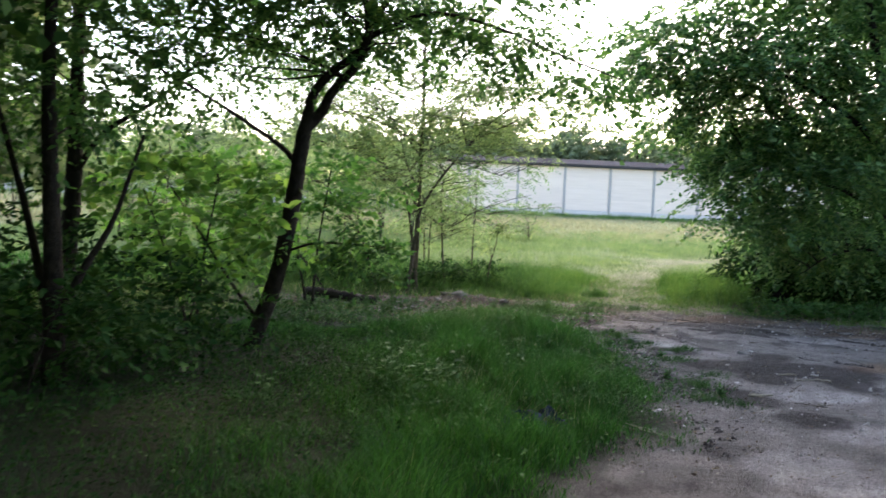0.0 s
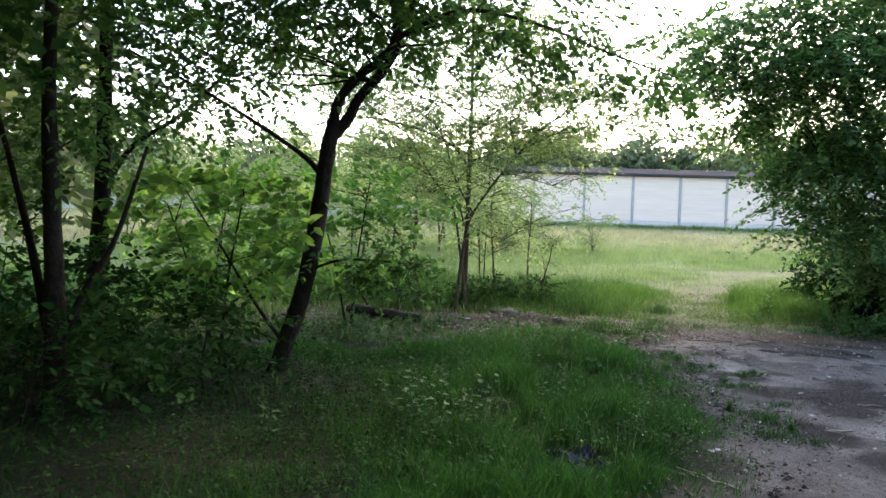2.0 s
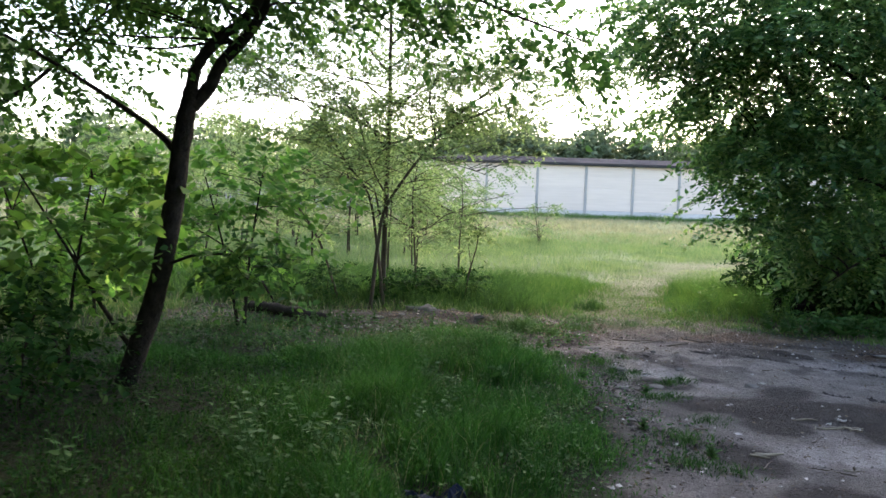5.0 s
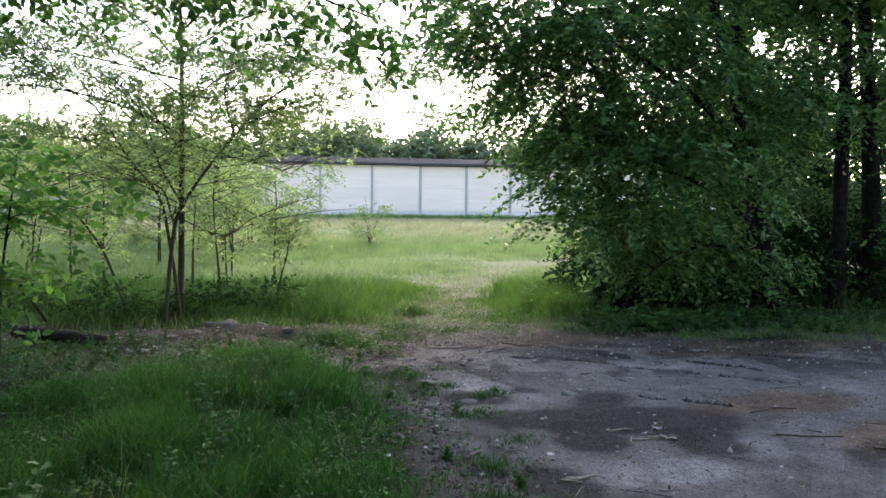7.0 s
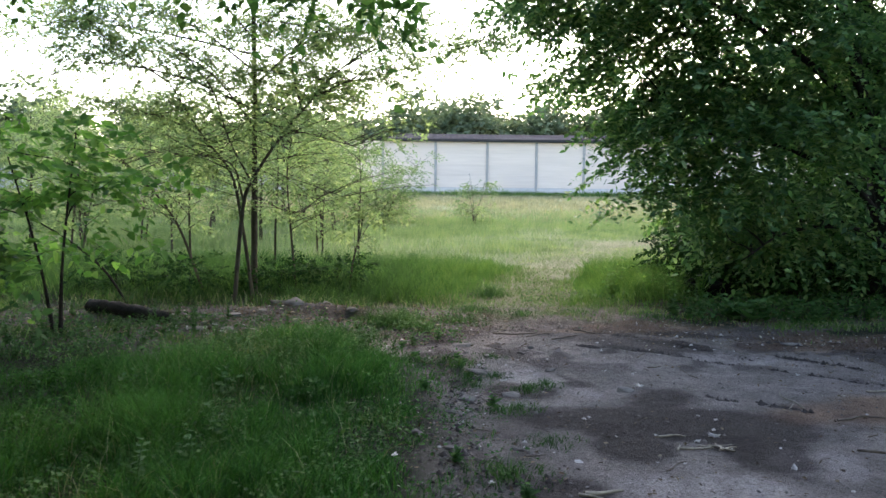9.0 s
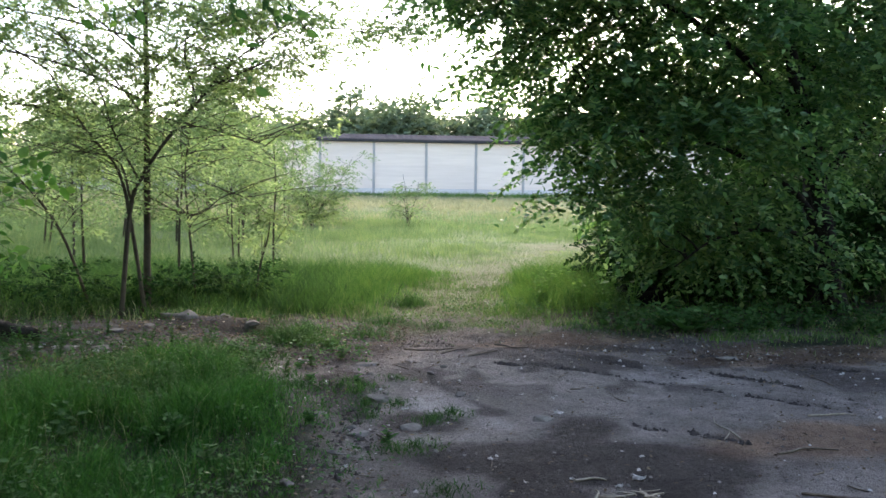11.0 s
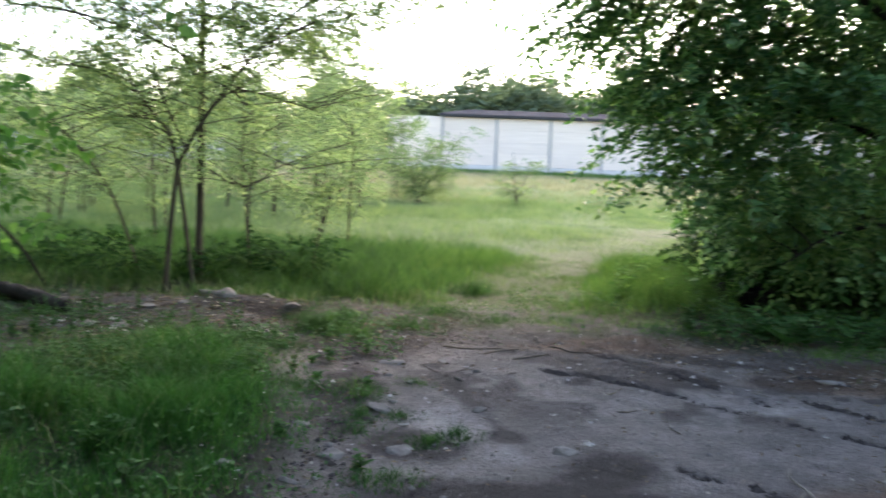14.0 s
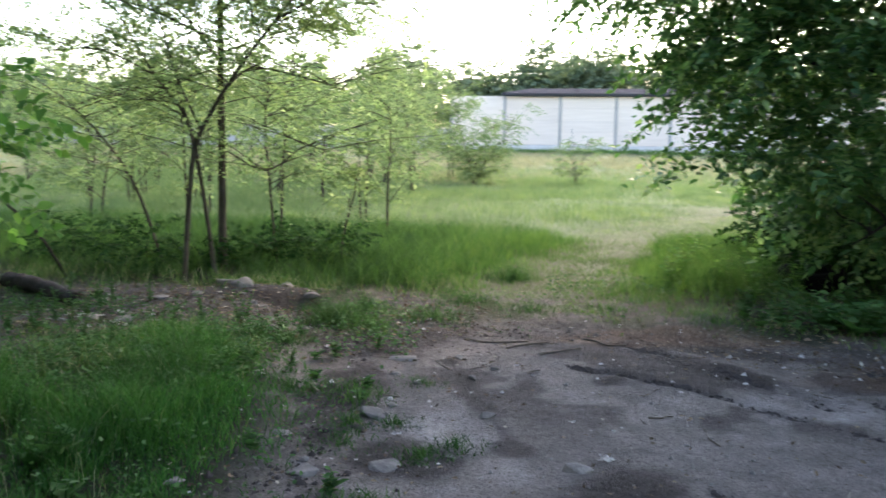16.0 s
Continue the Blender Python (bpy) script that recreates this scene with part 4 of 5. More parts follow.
forest_tree("shrub", (-1.7, 10.6, 0), [([(-1.7, 10.6, -0.05), (-1.65, 10.6, 0.8), (-1.5, 10.6, 1.9)], 0.02, 0.006), ([(-1.75, 10.6, -0.05), (-1.95, 10.7, 0.8), (-2.2, 10.7, 1.7)], 0.018, 0.006)],
            [((-1.85, 10.6, 1.45), (0.75, 0.6, 0.75), 17, 8)], "bright green shrub behind the leaning tree", M_LEAF_SHRUB, 0.12, 12, 0.26, 0.008, 8, flat=0.25, group="wood edge shrubs")
forest_tree("shrub", (-3.6, 11.0, 0), [([(-3.6, 11, -0.05), (-3.6, 11, 0.8), (-3.4, 11, 1.9)], 0.02, 0.006)],
            [((-3.6, 11.0, 1.25), (1.2, 0.8, 0.8), 24, 8)], "bright green shrub behind the leaning tree", M_LEAF_SHRUB, 0.12, 12, 0.28, 0.008, 8, flat=0.25, group="wood edge shrubs")
# brambles take the shaded leaf: the trees' shade is in its colour
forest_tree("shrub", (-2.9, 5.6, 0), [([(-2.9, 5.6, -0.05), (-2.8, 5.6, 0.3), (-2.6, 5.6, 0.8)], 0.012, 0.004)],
            [((-2.7, 5.7, 0.4), (0.8, 0.6, 0.4), 26, 9)], "low bramble under the trees, shade put into its leaf colour", M_LEAF_SHADED, 0.075, 6, 0.2, 0.006, group="wood edge shrubs")
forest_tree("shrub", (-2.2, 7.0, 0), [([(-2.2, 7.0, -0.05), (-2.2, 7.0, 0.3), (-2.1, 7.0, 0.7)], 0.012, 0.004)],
            [((-2.25, 7.0, 0.38), (0.6, 0.5, 0.33), 22, 9)], "low bramble under the trees, shade put into its leaf colour", M_LEAF_SHADED, 0.07, 6, 0.18, 0.006, group="wood edge shrubs")
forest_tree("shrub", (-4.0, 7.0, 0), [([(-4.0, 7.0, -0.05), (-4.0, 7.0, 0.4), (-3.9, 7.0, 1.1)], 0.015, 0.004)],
            [((-3.9, 7.1, 0.6), (1.0, 0.8, 0.6), 40, 10)], "low bramble under the trees, shade put into its leaf colour", M_LEAF_SHADED, 0.08, 6, 0.22, 0.006, group="wood edge shrubs")


# low bushes whose leaf colour stands for the shadow at the locusts' feet
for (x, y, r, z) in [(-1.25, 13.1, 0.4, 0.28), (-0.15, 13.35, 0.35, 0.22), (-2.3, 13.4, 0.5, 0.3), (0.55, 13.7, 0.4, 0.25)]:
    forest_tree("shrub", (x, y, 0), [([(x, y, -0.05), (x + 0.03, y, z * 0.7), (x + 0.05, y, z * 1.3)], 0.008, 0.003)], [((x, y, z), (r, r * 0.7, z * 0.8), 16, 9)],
                "low bush added among the locust stems, shade in its leaf colour", M_LEAF_SHADED, 0.05, 3, 0.14, 0.004, group="low bushes", twig=0.2)


# ---- maples beside the yard ----
forest_tree("maple", (7.87, 13.2, 0), [
    ([(7.9, 13.2, -0.1), (7.75, 13.2, 0.7), (7.61, 13.2, 1.4), (7.3, 13.2, 2.6), (6.9, 13.3, 4.2), (6.6, 13.5, 6.0)], 0.14, 0.05),
    ([(7.7, 13.2, 0.9), (7.2, 13.1, 1.5), (6.2, 13.0, 2.0), (4.9, 13.0, 2.2)], 0.05, 0.012),
    ([(7.4, 13.2, 2.2), (6.6, 13.3, 3.1), (5.2, 13.4, 3.9), (3.6, 13.4, 4.2)], 0.055, 0.012),
    ([(7.75, 13.2, 0.7), (7.1, 12.9, 1.0), (6.2, 12.7, 0.95), (5.6, 12.6, 0.6)], 0.035, 0.008)],
    [((6.35, 13.4, 1.05), (1.05, 0.7, 0.6), 24, 20), ((7.2, 13.1, 0.7), (0.6, 0.5, 0.45), 9, 14), ((6.1, 13.3, 1.95), (1.8, 1.1, 0.75), 38, 24), ((6.2, 13.5, 3.1), (2.7, 1.3, 0.7), 52, 20), ((5.3, 13.4, 3.9), (2.5, 1.3, 0.6), 54, 12), ((4.6, 13.3, 3.2), (1.3, 0.8, 0.6), 28, 12), ((3.85, 13.4, 4.1), (1.4, 0.9, 0.65), 42, 12), ((4.8, 13.2, 2.1), (0.75, 0.5, 0.5), 14, 13), ((5.1, 13.1, 1.3), (0.7, 0.5, 0.4), 10, 12), ((6.0, 13.8, 4.7), (3.3, 1.7, 0.8), 36, 13)],
    "big leafy maple whose boughs hang down to the ground", M_LEAF_MAPLE, 0.098, 60, 0.27, 0.018, 12, 0.38, 0.50, 0.3, droop=0.6, flat=0.34, high=[((6.5, 14, 6.0), (3.0, 2.2, 1.0), 120, 11)])
forest_tree("maple", (8.16, 14.2, 0), [([(8.16, 14.2, -0.1), (8.05, 14.2, 2.1), (7.65, 14.2, 4.7), (7.5, 14.3, 7.0)], 0.17, 0.07),
             ([(8.1, 14.2, 1.5), (8.7, 13.9, 2.6), (9.0, 13.8, 4.0)], 0.06, 0.02)],
            [((8.6, 15.3, 2.5), (1.6, 0.7, 0.6), 22, 12), ((8.5, 14.3, 4.2), (2.3, 1.2, 0.9), 46, 13), ((7.7, 13.9, 3.1), (1.6, 0.8, 0.8), 50, 14)], "tall maple with a thick dark trunk", M_LEAF_MAPLE, 0.1, 34, 0.26, 0.02, 9, 0.4, 0.5, 0.2, droop=0.5, flat=0.4, high=[((8.4, 14.6, 6.2), (2.8, 2.2, 1.2), 110, 11)])
forest_tree("maple", (9.3, 13.8, 0), [([(9.27, 13.8, -0.1), (9.28, 13.8, 2.5), (9.28, 13.8, 4.8), (9.3, 13.9, 7.0)], 0.12, 0.06)],
            [((9.8, 15.1, 2.0), (1.1, 0.7, 0.6), 22, 12), ((9.6, 13.6, 3.3), (1.8, 1.0, 0.9), 46, 13)], "tall maple with a straight dark trunk", M_LEAF_MAPLE, 0.1, 26, 0.26, 0.02, 9, 0.4, 0.5, 0.2, droop=0.5, flat=0.4, high=[((9.8, 14.0, 5.8), (2.2, 2.0, 1.2), 90, 11)])
forest_tree("maple", (10.2, 13.8, 0), [([(9.9, 13.8, -0.1), (9.75, 13.8, 2.5), (9.55, 13.8, 4.8), (9.5, 13.9, 7.0)], 0.15, 0.06)],
            [((11.0, 13.7, 1.6), (1.2, 0.9, 1.3), 44, 14), ((11.2, 13.8, 3.8), (1.7, 1.1, 1.3), 44, 12)], "tall maple with a leaning dark trunk", M_LEAF_MAPLE, 0.1, 26, 0.26, 0.02, 9, 0.4, 0.5, 0.2, droop=0.5, flat=0.4, high=[((11.2, 13.8, 6.0), (2.4, 2.0, 1.3), 90, 11)])


# backing trees added to close sky gaps; their leaf colour carries the shade
for bx, by, lab in [(9.4, 18.6, "dense backing tree added behind the maples to close sky gaps"), (11.6, 18.0, "tall backing tree added to keep the maple trunks dark"), (13.8, 17.4, "thick backing tree added at the end of the maple row")]:
    forest_tree("backing_tree", (bx, by, 0), [([(bx, by, -0.1), (bx + 0.1, by, 2.4), (bx, by + 0.1, 5.5)], 0.12, 0.05)],
                [((bx, by, 1.5), (1.4, 0.8, 1.2), 42, 10), ((bx, by, 3.3), (1.6, 0.9, 0.95), 32, 10), ((bx, by, 6.0), (1.3, 0.9, 1.0), 10, 9)], lab, M_LEAF_SHADED, 0.19, 14, 0.3, 0.015, 8, 0.45, 0.7, 0.25, group="dark trees behind the maples", shape=LEAF_SMALL)


# ---- grass ----
def blades_mesh(name, x, y, h, w, lean, material, simple=False):
    """Grass blades: bent, tapering strips."""
    n = len(x)
    z = ground_z(x, y)
    a = rng.uniform(0, 2 * np.pi, n)
    b = rng.uniform(0, 2 * np.pi, n)
    side = np.stack([np.cos(a), np.sin(a), np.zeros(n)], 1)
    out = np.stack([np.cos(b), np.sin(b), np.zeros(n)], 1) * (lean * h)[:, None]
    base = np.stack([x, y, z - 0.01], 1)
    up = np.zeros((n, 3))
    up[:, 2] = h
    ws = side * (w / 2)[:, None]
    if simple:
        v = np.stack([base - ws, base + ws, base + up * 0.96 + out], 1)
        f = np.arange(n * 3).reshape(-1, 3)
        return raw_mesh(name, v.reshape(-1, 3), f, material)
    m = base + up * 0.55 + out * 0.3
    tip = base + up * 0.95 + out
    v = np.stack([base - ws, base + ws, m - ws * 0.75, m + ws * 0.75, tip], 1)
    k = (np.arange(n) * 5)[:, None]
    f = np.concatenate([k + [0, 1, 3], k + [0, 3, 2], k + [2, 3, 4]], 0)
    return raw_mesh(name, v.reshape(-1, 3), f, material)


def scatter(n, x0, x1, y0, y1, density):
    x, y = rng.uniform(x0, x1, n), rng.uniform(y0, y1, n)
    keep = rng.uniform(0, 1, n) < density(x, y)
    return x[keep], y[keep]


def edge(x, y):
    return dirt_in(x, y) + 0.45 * (fbm(x, y, 0.7, 21) - 0.5)


def bare_spot(x, y):
    return np.maximum(1.2 * spot(x, y, -0.5, 10.85, 0.65, 0.25), np.maximum(spot(x, y, -0.1, 11.6, 1.9, 0.75), spot(x, y, 2.0, 11.7, 0.6, 0.5)))


def lush(x, y):
    e = edge(x, y)
    d = np.maximum(sstep(0.0, -0.35, e), 0.25 * sstep(0.3, -0.1, e)) * sstep(0.25, 0.5, fbm(x, y, 0.5, 71) + 0.22)
    d = d * (1 - 0.6 * sstep(0.35, -0.5, x + 0.5 * (fbm(x, y, 1.0, 76) - 0.5)) * sstep(9.4, 8.2, y))
    d = d * (1 - 0.95 * sstep(-0.6, -1.9, x + 0.5 * (fbm(x, y, 1.0, 72) - 0.5)) * sstep(9.0, 7.8, y))
    return d * (1 - 0.97 * sstep(lush_end(x) - 0.2, lush_end(x) + 0.35, y + 0.5 * (fbm(x, y, 1.2, 73) - 0.5)))


x, y = scatter(250000, -4.5, 2.9, 3.0, 11, lush)
clump = fbm(x, y, 0.45, 75)
h = (0.04 + 0.30 * sstep(0.25, 0.7, clump)) * rng.uniform(0.5, 1.15, len(x)) * (0.4 + 0.6 * sstep(0.0, 0.55, -edge(x, y))) * (1 - 0.4 * sstep(-1.0, 0.3, y - lush_end(x) + 0.5 * (fbm(x, y, 1.1, 74) - 0.5))) * (1 - 0.5 * sstep(-0.2, -1.2, x))
tagged(new("lush_grass", blades_mesh("lush_grass", x, y, h, rng.uniform(0.0035, 0.007, len(x)), rng.uniform(0.2, 1.1, len(x)), M_GRASS_LUSH)), "thick soft dark green grass beside the bare yard", "grass", kind="stuff")


def verge(x, y):
    e = edge(x, y)
    off = sstep(0.0, -0.3, e)
    few = 0.03 * sstep(0.6, -0.1, e) * sstep(0.5, 0.7, fbm(x, y, 0.4, 77))
    tr = np.exp(-(seg_dist(x, y, TRACK) / 0.8) ** 2)
    thin = 1 - scruff(x, y) * (0.35 + 0.65 * np.maximum(sstep(10.5, 11.2, y), sstep(1.6, 2.2, x))) * (0.88 - 0.66 * sstep(0.46, 0.6, fbm(x, y, 0.4, 78)))
    return np.clip(thin * off * (0.25 + 0.75 * sstep(0.35, 0.6, fbm(x, y, 0.6, 79))) * (1 - 0.93 * sstep(0.2, 0.6, np.maximum(bare_spot(x, y), 1.6 * sstep(5.0, 6.2, x + 0.6 * (fbm(x, y, 0.8, 35) - 0.5)) * sstep(12.0, 12.8, y))  * (0.6 + 0.8 * fbm(x, y, 0.5, 33)))) * (1 - 0.25 * tr) + few, 0, 1)


x, y = scatter(230000, -6, 12, 9.4, 17, verge)
tall = sstep(12.4, 13.6, y + 0.6 * (fbm(x, y, 1.2, 81) - 0.5)) * (1 - np.exp(-(seg_dist(x, y, TRACK) / 1.0) ** 2))
h = (0.05 + 0.13 * fbm(x, y, 0.5, 83) * (1 - 0.55 * scruff(x, y)) + tall * 0.26) * rng.uniform(0.5, 1.2, len(x)) * (1 - 0.6 * np.exp(-(seg_dist(x, y, TRACK) / 0.9) ** 2))
pick = (tall < 0.3) & (rng.uniform(0, 1, len(x)) < 0.3)
deep = ~pick & (x < 1.9 + 0.5 * rng.normal(size=len(x))) & (rng.uniform(0, 1, len(x)) < 0.75)
for nm, sel, ma, lb in (("deep_grass", deep, M_GRASS_DEEP, "tall dark green grass under the young locusts"), ("verge_grass", ~pick & ~deep, M_GRASS_MEADOW, "rough green grass round the bare yard"), ("dry_grass", pick, M_GRASS_DRY, "short dry straw-coloured grass by the rubble")):
    k = int(sel.sum())
    tagged(new(nm, blades_mesh(nm, x[sel], y[sel], h[sel], rng.uniform(0.005, 0.010, k), rng.uniform(0.2, 1.0, k), ma)), lb, "grass", kind="stuff")


def field_d(x, y):
    tr = np.exp(-(seg_dist(x, y, TRACK) / (0.6 + 0.02 * y)) ** 2)
    return (0.35 + 0.65 * sstep(0.35, 0.6, fbm(x, y, 2.5, 91))) * (1 - 0.3 * tr)


x, y = scatter(400000, -14, 14, 16, 42, lambda x, y: field_d(x, y) * sstep(42, 28, y + 4 * (fbm(x, y, 3.0, 94) - 0.5)))
h = (0.06 + 0.28 * fbm(x, y, 2.5, 93)) * rng.uniform(0.5, 1.15, len(x)) * (1 - 0.75 * np.exp(-(seg_dist(x, y, TRACK) / (0.8 + 0.02 * y)) ** 2))
tagged(new("field_grass", blades_mesh("field_grass", x, y, h, rng.uniform(0.008, 0.016, len(x)), rng.uniform(0.1, 0.6, len(x)), M_GRASS_FIELD, True)), "bright yellow-green meadow grass in the open field", "grass", kind="stuff")
x, y = scatter(140000, -42, 30, 26, 59.6, lambda x, y: (0.4 + 0.6 * sstep(0.35, 0.6, fbm(x, y, 5, 95))) * np.maximum(sstep(26, 40, y + 5 * (fbm(x, y, 3.0, 96) - 0.5)), sstep(13, 15, np.abs(x))))
h = (0.10 + 0.28 * fbm(x, y, 4, 97)) * rng.uniform(0.5, 1.1, len(x))
tagged(new("field_grass", blades_mesh("field_grass", x, y, h, rng.uniform(0.02, 0.04, len(x)), rng.uniform(0.1, 0.6, len(x)), M_GRASS_PALE, True)), "far dry meadow grass before the shed", "grass", kind="stuff")
x, y = scatter(18000, -8, 36, 57.4, 59.8, lambda x, y: 0.3 + 0.7 * fbm(x, y, 1.5, 99))
h = (0.2 + 0.4 * fbm(x, y, 1.2, 101)) * rng.uniform(0.4, 1.0, len(x))
tagged(new("tall_grass", blades_mesh("tall_grass", x, y, h, rng.uniform(0.03, 0.06, len(x)), rng.uniform(0.1, 0.5, len(x)), M_GRASS_MEADOW, True)), "strip of tall grass along the foot of the shed", "grass", kind="stuff")

# sparse longer grass out of the way, behind the walk
x, y = scatter(26000, -14, 2, -8, 3.2, lambda x, y: sstep(0.0, -0.6, edge(x, y)))
h = (0.08 + 0.25 * fbm(x, y, 0.8, 111)) * rng.uniform(0.5, 1.1, len(x))
tagged(new("lush_grass", blades_mesh("lush_grass", x, y, h, rng.uniform(0.01, 0.02, len(x)), rng.uniform(0.1, 0.6, len(x)), M_GRASS_LUSH, True)), "thick soft dark green grass beside the bare yard", "grass", kind="stuff")
x, y = scatter(22000, -14, -4.6, 3, 17, lambda x, y: 0.9 + 0 * x)
h = (0.08 + 0.3 * fbm(x, y, 0.8, 113)) * rng.uniform(0.5, 1.1, len(x))
tagged(new("lush_grass", blades_mesh("lush_grass", x, y, h, rng.uniform(0.012, 0.024, len(x)), rng.uniform(0.1, 0.6, len(x)), M_GRASS_LUSH, True)), "thick green grass under the dark trees", "grass", kind="stuff")


# ---- stones, rubble and litter ----
def lump(rx, ry, rz, rough=0.25, cuts=1):
    """An angular broken stone."""
    bm = bmesh.new()
    for k in range(11 + 5 * cuts):
        d = unit(rng.normal(size=3)) * rng.uniform(0.75, 1.0 + rough * 0.3)
        bm.verts.new((d[0] * rx, d[1] * ry, max(-0.5, min(0.55, d[2])) * rz))
    hull = bmesh.ops.convex_hull(bm, input=bm.verts[:])
    loose = [v for v in hull["geom_interior"] if isinstance(v, bmesh.types.BMVert)]
    bmesh.ops.delete(bm, geom=loose, context="VERTS")
    bmesh.ops.bevel(bm, geom=bm.edges[:], offset=min(rx, ry, rz) * 0.08, segments=1, affect="EDGES")
    return bm


def put_stone(name, x, y, rx, ry, rz, material, label, group, turn=0.0, tilt=0.0):
    ob = solid(name, lump(rx, ry, rz), material, label, "stone", group)
    ob.matrix_world = pose(x, y, float(ground_z(x, y)) + rz * 0.08, tilt, 0, turn)
    return ob


put_stone("flat_stone", 3.33, 8.79, 0.10, 0.06, 0.05, M_STONE, "flat pale stone lying on the bare yard", "yard stones", 25, 6)
put_stone("flat_stone", 2.18, 10.42, 0.13, 0.09, 0.05, M_STONE, "pale buff rock set in the yard's edge", "yard stones", 10)
put_stone("flat_stone", 2.14, 8.52, 0.10, 0.07, 0.03, M_STONE_DARK, "flat grey stone half sunk in the dirt", "yard stones", 30)
put_stone("flat_stone", 2.48, 8.68, 0.10, 0.09, 0.03, M_STONE_DARK, "flat grey stone half sunk in the dirt", "yard stones", 70)
put_stone("flat_stone", 2.25, 9.35, 0.13, 0.08, 0.04, M_STONE_DARK, "flat grey stone half sunk in the dirt", "yard stones", 120)
put_stone("flat_stone", 5.37, 10.6, 0.12, 0.05, 0.035, M_STONE, "flat pale stone at the edge of the yard", "yard stones", -20)
for i in range(16):
    put_stone("flat_stone", 1.75 + rng.normal() * 0.28 + 0.06 * i, 7.4 + 0.28 * i * 0.75 + rng.normal() * 0.2, rng.uniform(0.03, 0.075), rng.uniform(0.025, 0.05), rng.uniform(0.02, 0.035), M_STONE_DARK if i % 3 else M_STONE, "small grey stone in the dirt beside the grass", "yard stones", rng.uniform(0, 180))
RUBBLE = [(0.28, 12.15, 0.20, 0.13, 0.12), (0.08, 12.25, 0.14, 0.10, 0.08), (0.62, 12.35, 0.13, 0.09, 0.05), (-0.45, 10.95, 0.14, 0.07, 0.04), (-0.2, 11.0, 0.10, 0.07, 0.05), (-0.72, 10.85, 0.12, 0.06, 0.03), (-0.95, 11.1, 0.10, 0.05, 0.03), (-1.35, 11.3, 0.15, 0.06, 0.03), (-0.05, 11.9, 0.08, 0.06, 0.05), (0.95, 12.1, 0.10, 0.08, 0.05), (-0.3, 11.75, 0.11, 0.07, 0.05), (0.55, 11.75, 0.08, 0.05, 0.04), (-0.6, 11.6, 0.07, 0.05, 0.04), (-0.55, 11.1, 0.09, 0.06, 0.03)]
for (x, y, a, b, c) in RUBBLE:
    put_stone("rubble_stone", x, y, a, b, c, M_STONE, "broken pale concrete lump in the rubble", "rubble", rng.uniform(0, 180), rng.uniform(-8, 8))
for i in range(40):
    x, y = -0.2 + rng.normal() * 0.85, 11.5 + rng.normal() * 0.45
    put_stone("rubble_stone", x, y, rng.uniform(0.025, 0.06), rng.uniform(0.02, 0.045), rng.uniform(0.015, 0.035), M_STONE if i % 2 else M_STONE_DARK, "small broken stone in the rubble", "rubble", rng.uniform(0, 180))


def scrap(x, y, s, material, name, label, group, category="litter"):
    """A small curled scrap of paper or plastic."""
    bm = bmesh.new()
    n = 4
    g = [[bm.verts.new((s * (i / n - 0.5) * (1 + 0.2 * rng.normal()), s * 0.7 * (j / n - 0.5) * (1 + 0.2 * rng.normal()), 0.12 * s * rng.normal() + 0.25 * s * (i / n - 0.5) ** 2)) for j in range(n + 1)] for i in range(n + 1)]
    for i in range(n):
        for j in range(n):
            bm.faces.new((g[i][j], g[i + 1][j], g[i + 1][j + 1], g[i][j + 1]))
    bmesh.ops.solidify(bm, geom=bm.faces[:], thickness=0.002)
    ob = solid(name, bm, material, label, category, group)
    ob.matrix_world = pose(x, y, float(ground_z(x, y)) + 0.006 + 0.1 * s, rng.uniform(-10, 10), rng.uniform(-10, 10), rng.uniform(0, 360))


for i in range(85):
    if i < 50:
        x, y = rng.uniform(2.0, 6.6), rng.uniform(5.2, 11.8)
    elif i < 66:
        x, y = rng.uniform(1.2, 2.4), rng.uniform(7.5, 11.5)
    else:
        x, y = rng.uniform(-1.8, 1.2), rng.uniform(10.6, 12.4)
    scrap(x, y, rng.uniform(0.012, 0.03), M_PAPER, "paper_scrap", "small dirty white scrap on the ground", "white scraps")
for (x, y, s) in [(3.63, 7.7, 0.06), (3.5, 7.62, 0.04), (3.75, 8.02, 0.035), (4.35, 10.95, 0.04), (2.45, 9.05, 0.05), (3.47, 8.93, 0.06), (2.15, 8.2, 0.04)]:
    scrap(x, y, s, M_PAPER, "paper_scrap", "crumpled pale scrap on the bare yard", "white scraps")
for (x, y, s) in [(0.66, 5.52, 0.2), (0.53, 5.44, 0.15), (0.79, 5.6, 0.15), (0.62, 5.64, 0.13), (0.73, 5.4, 0.12), (0.46, 5.58, 0.1), (0.86, 5.48, 0.09)]:
    scrap(x, y, s * 1.1, M_BAG, "plastic_bag", "crumpled dark blue plastic in the grass", "blue plastic")


def stick(x, y, length, r, turn, label="dry twig lying on the bare yard", material=M_TWIG):
    c, s = math.cos(radians(turn)), math.sin(radians(turn))
    pts = []
    for k in range(4):
        f = k / 3 - 0.5
        px, py = x + c * length * f + rng.normal() * length * 0.05, y + s * length * f + rng.normal() * length * 0.05
        pts.append((px, py, float(ground_z(px, py)) + r * 0.8))
    v, f = tube_arrays(spline(pts, 3) - np.array([x, y, 0]), r, r * 0.5, 5, 0.1)
    ob = new("stick", raw_mesh("stick", v, f, material, True))
    ob.location = (x, y, 0)
    tagged(ob, label, "stick", "dry twigs")


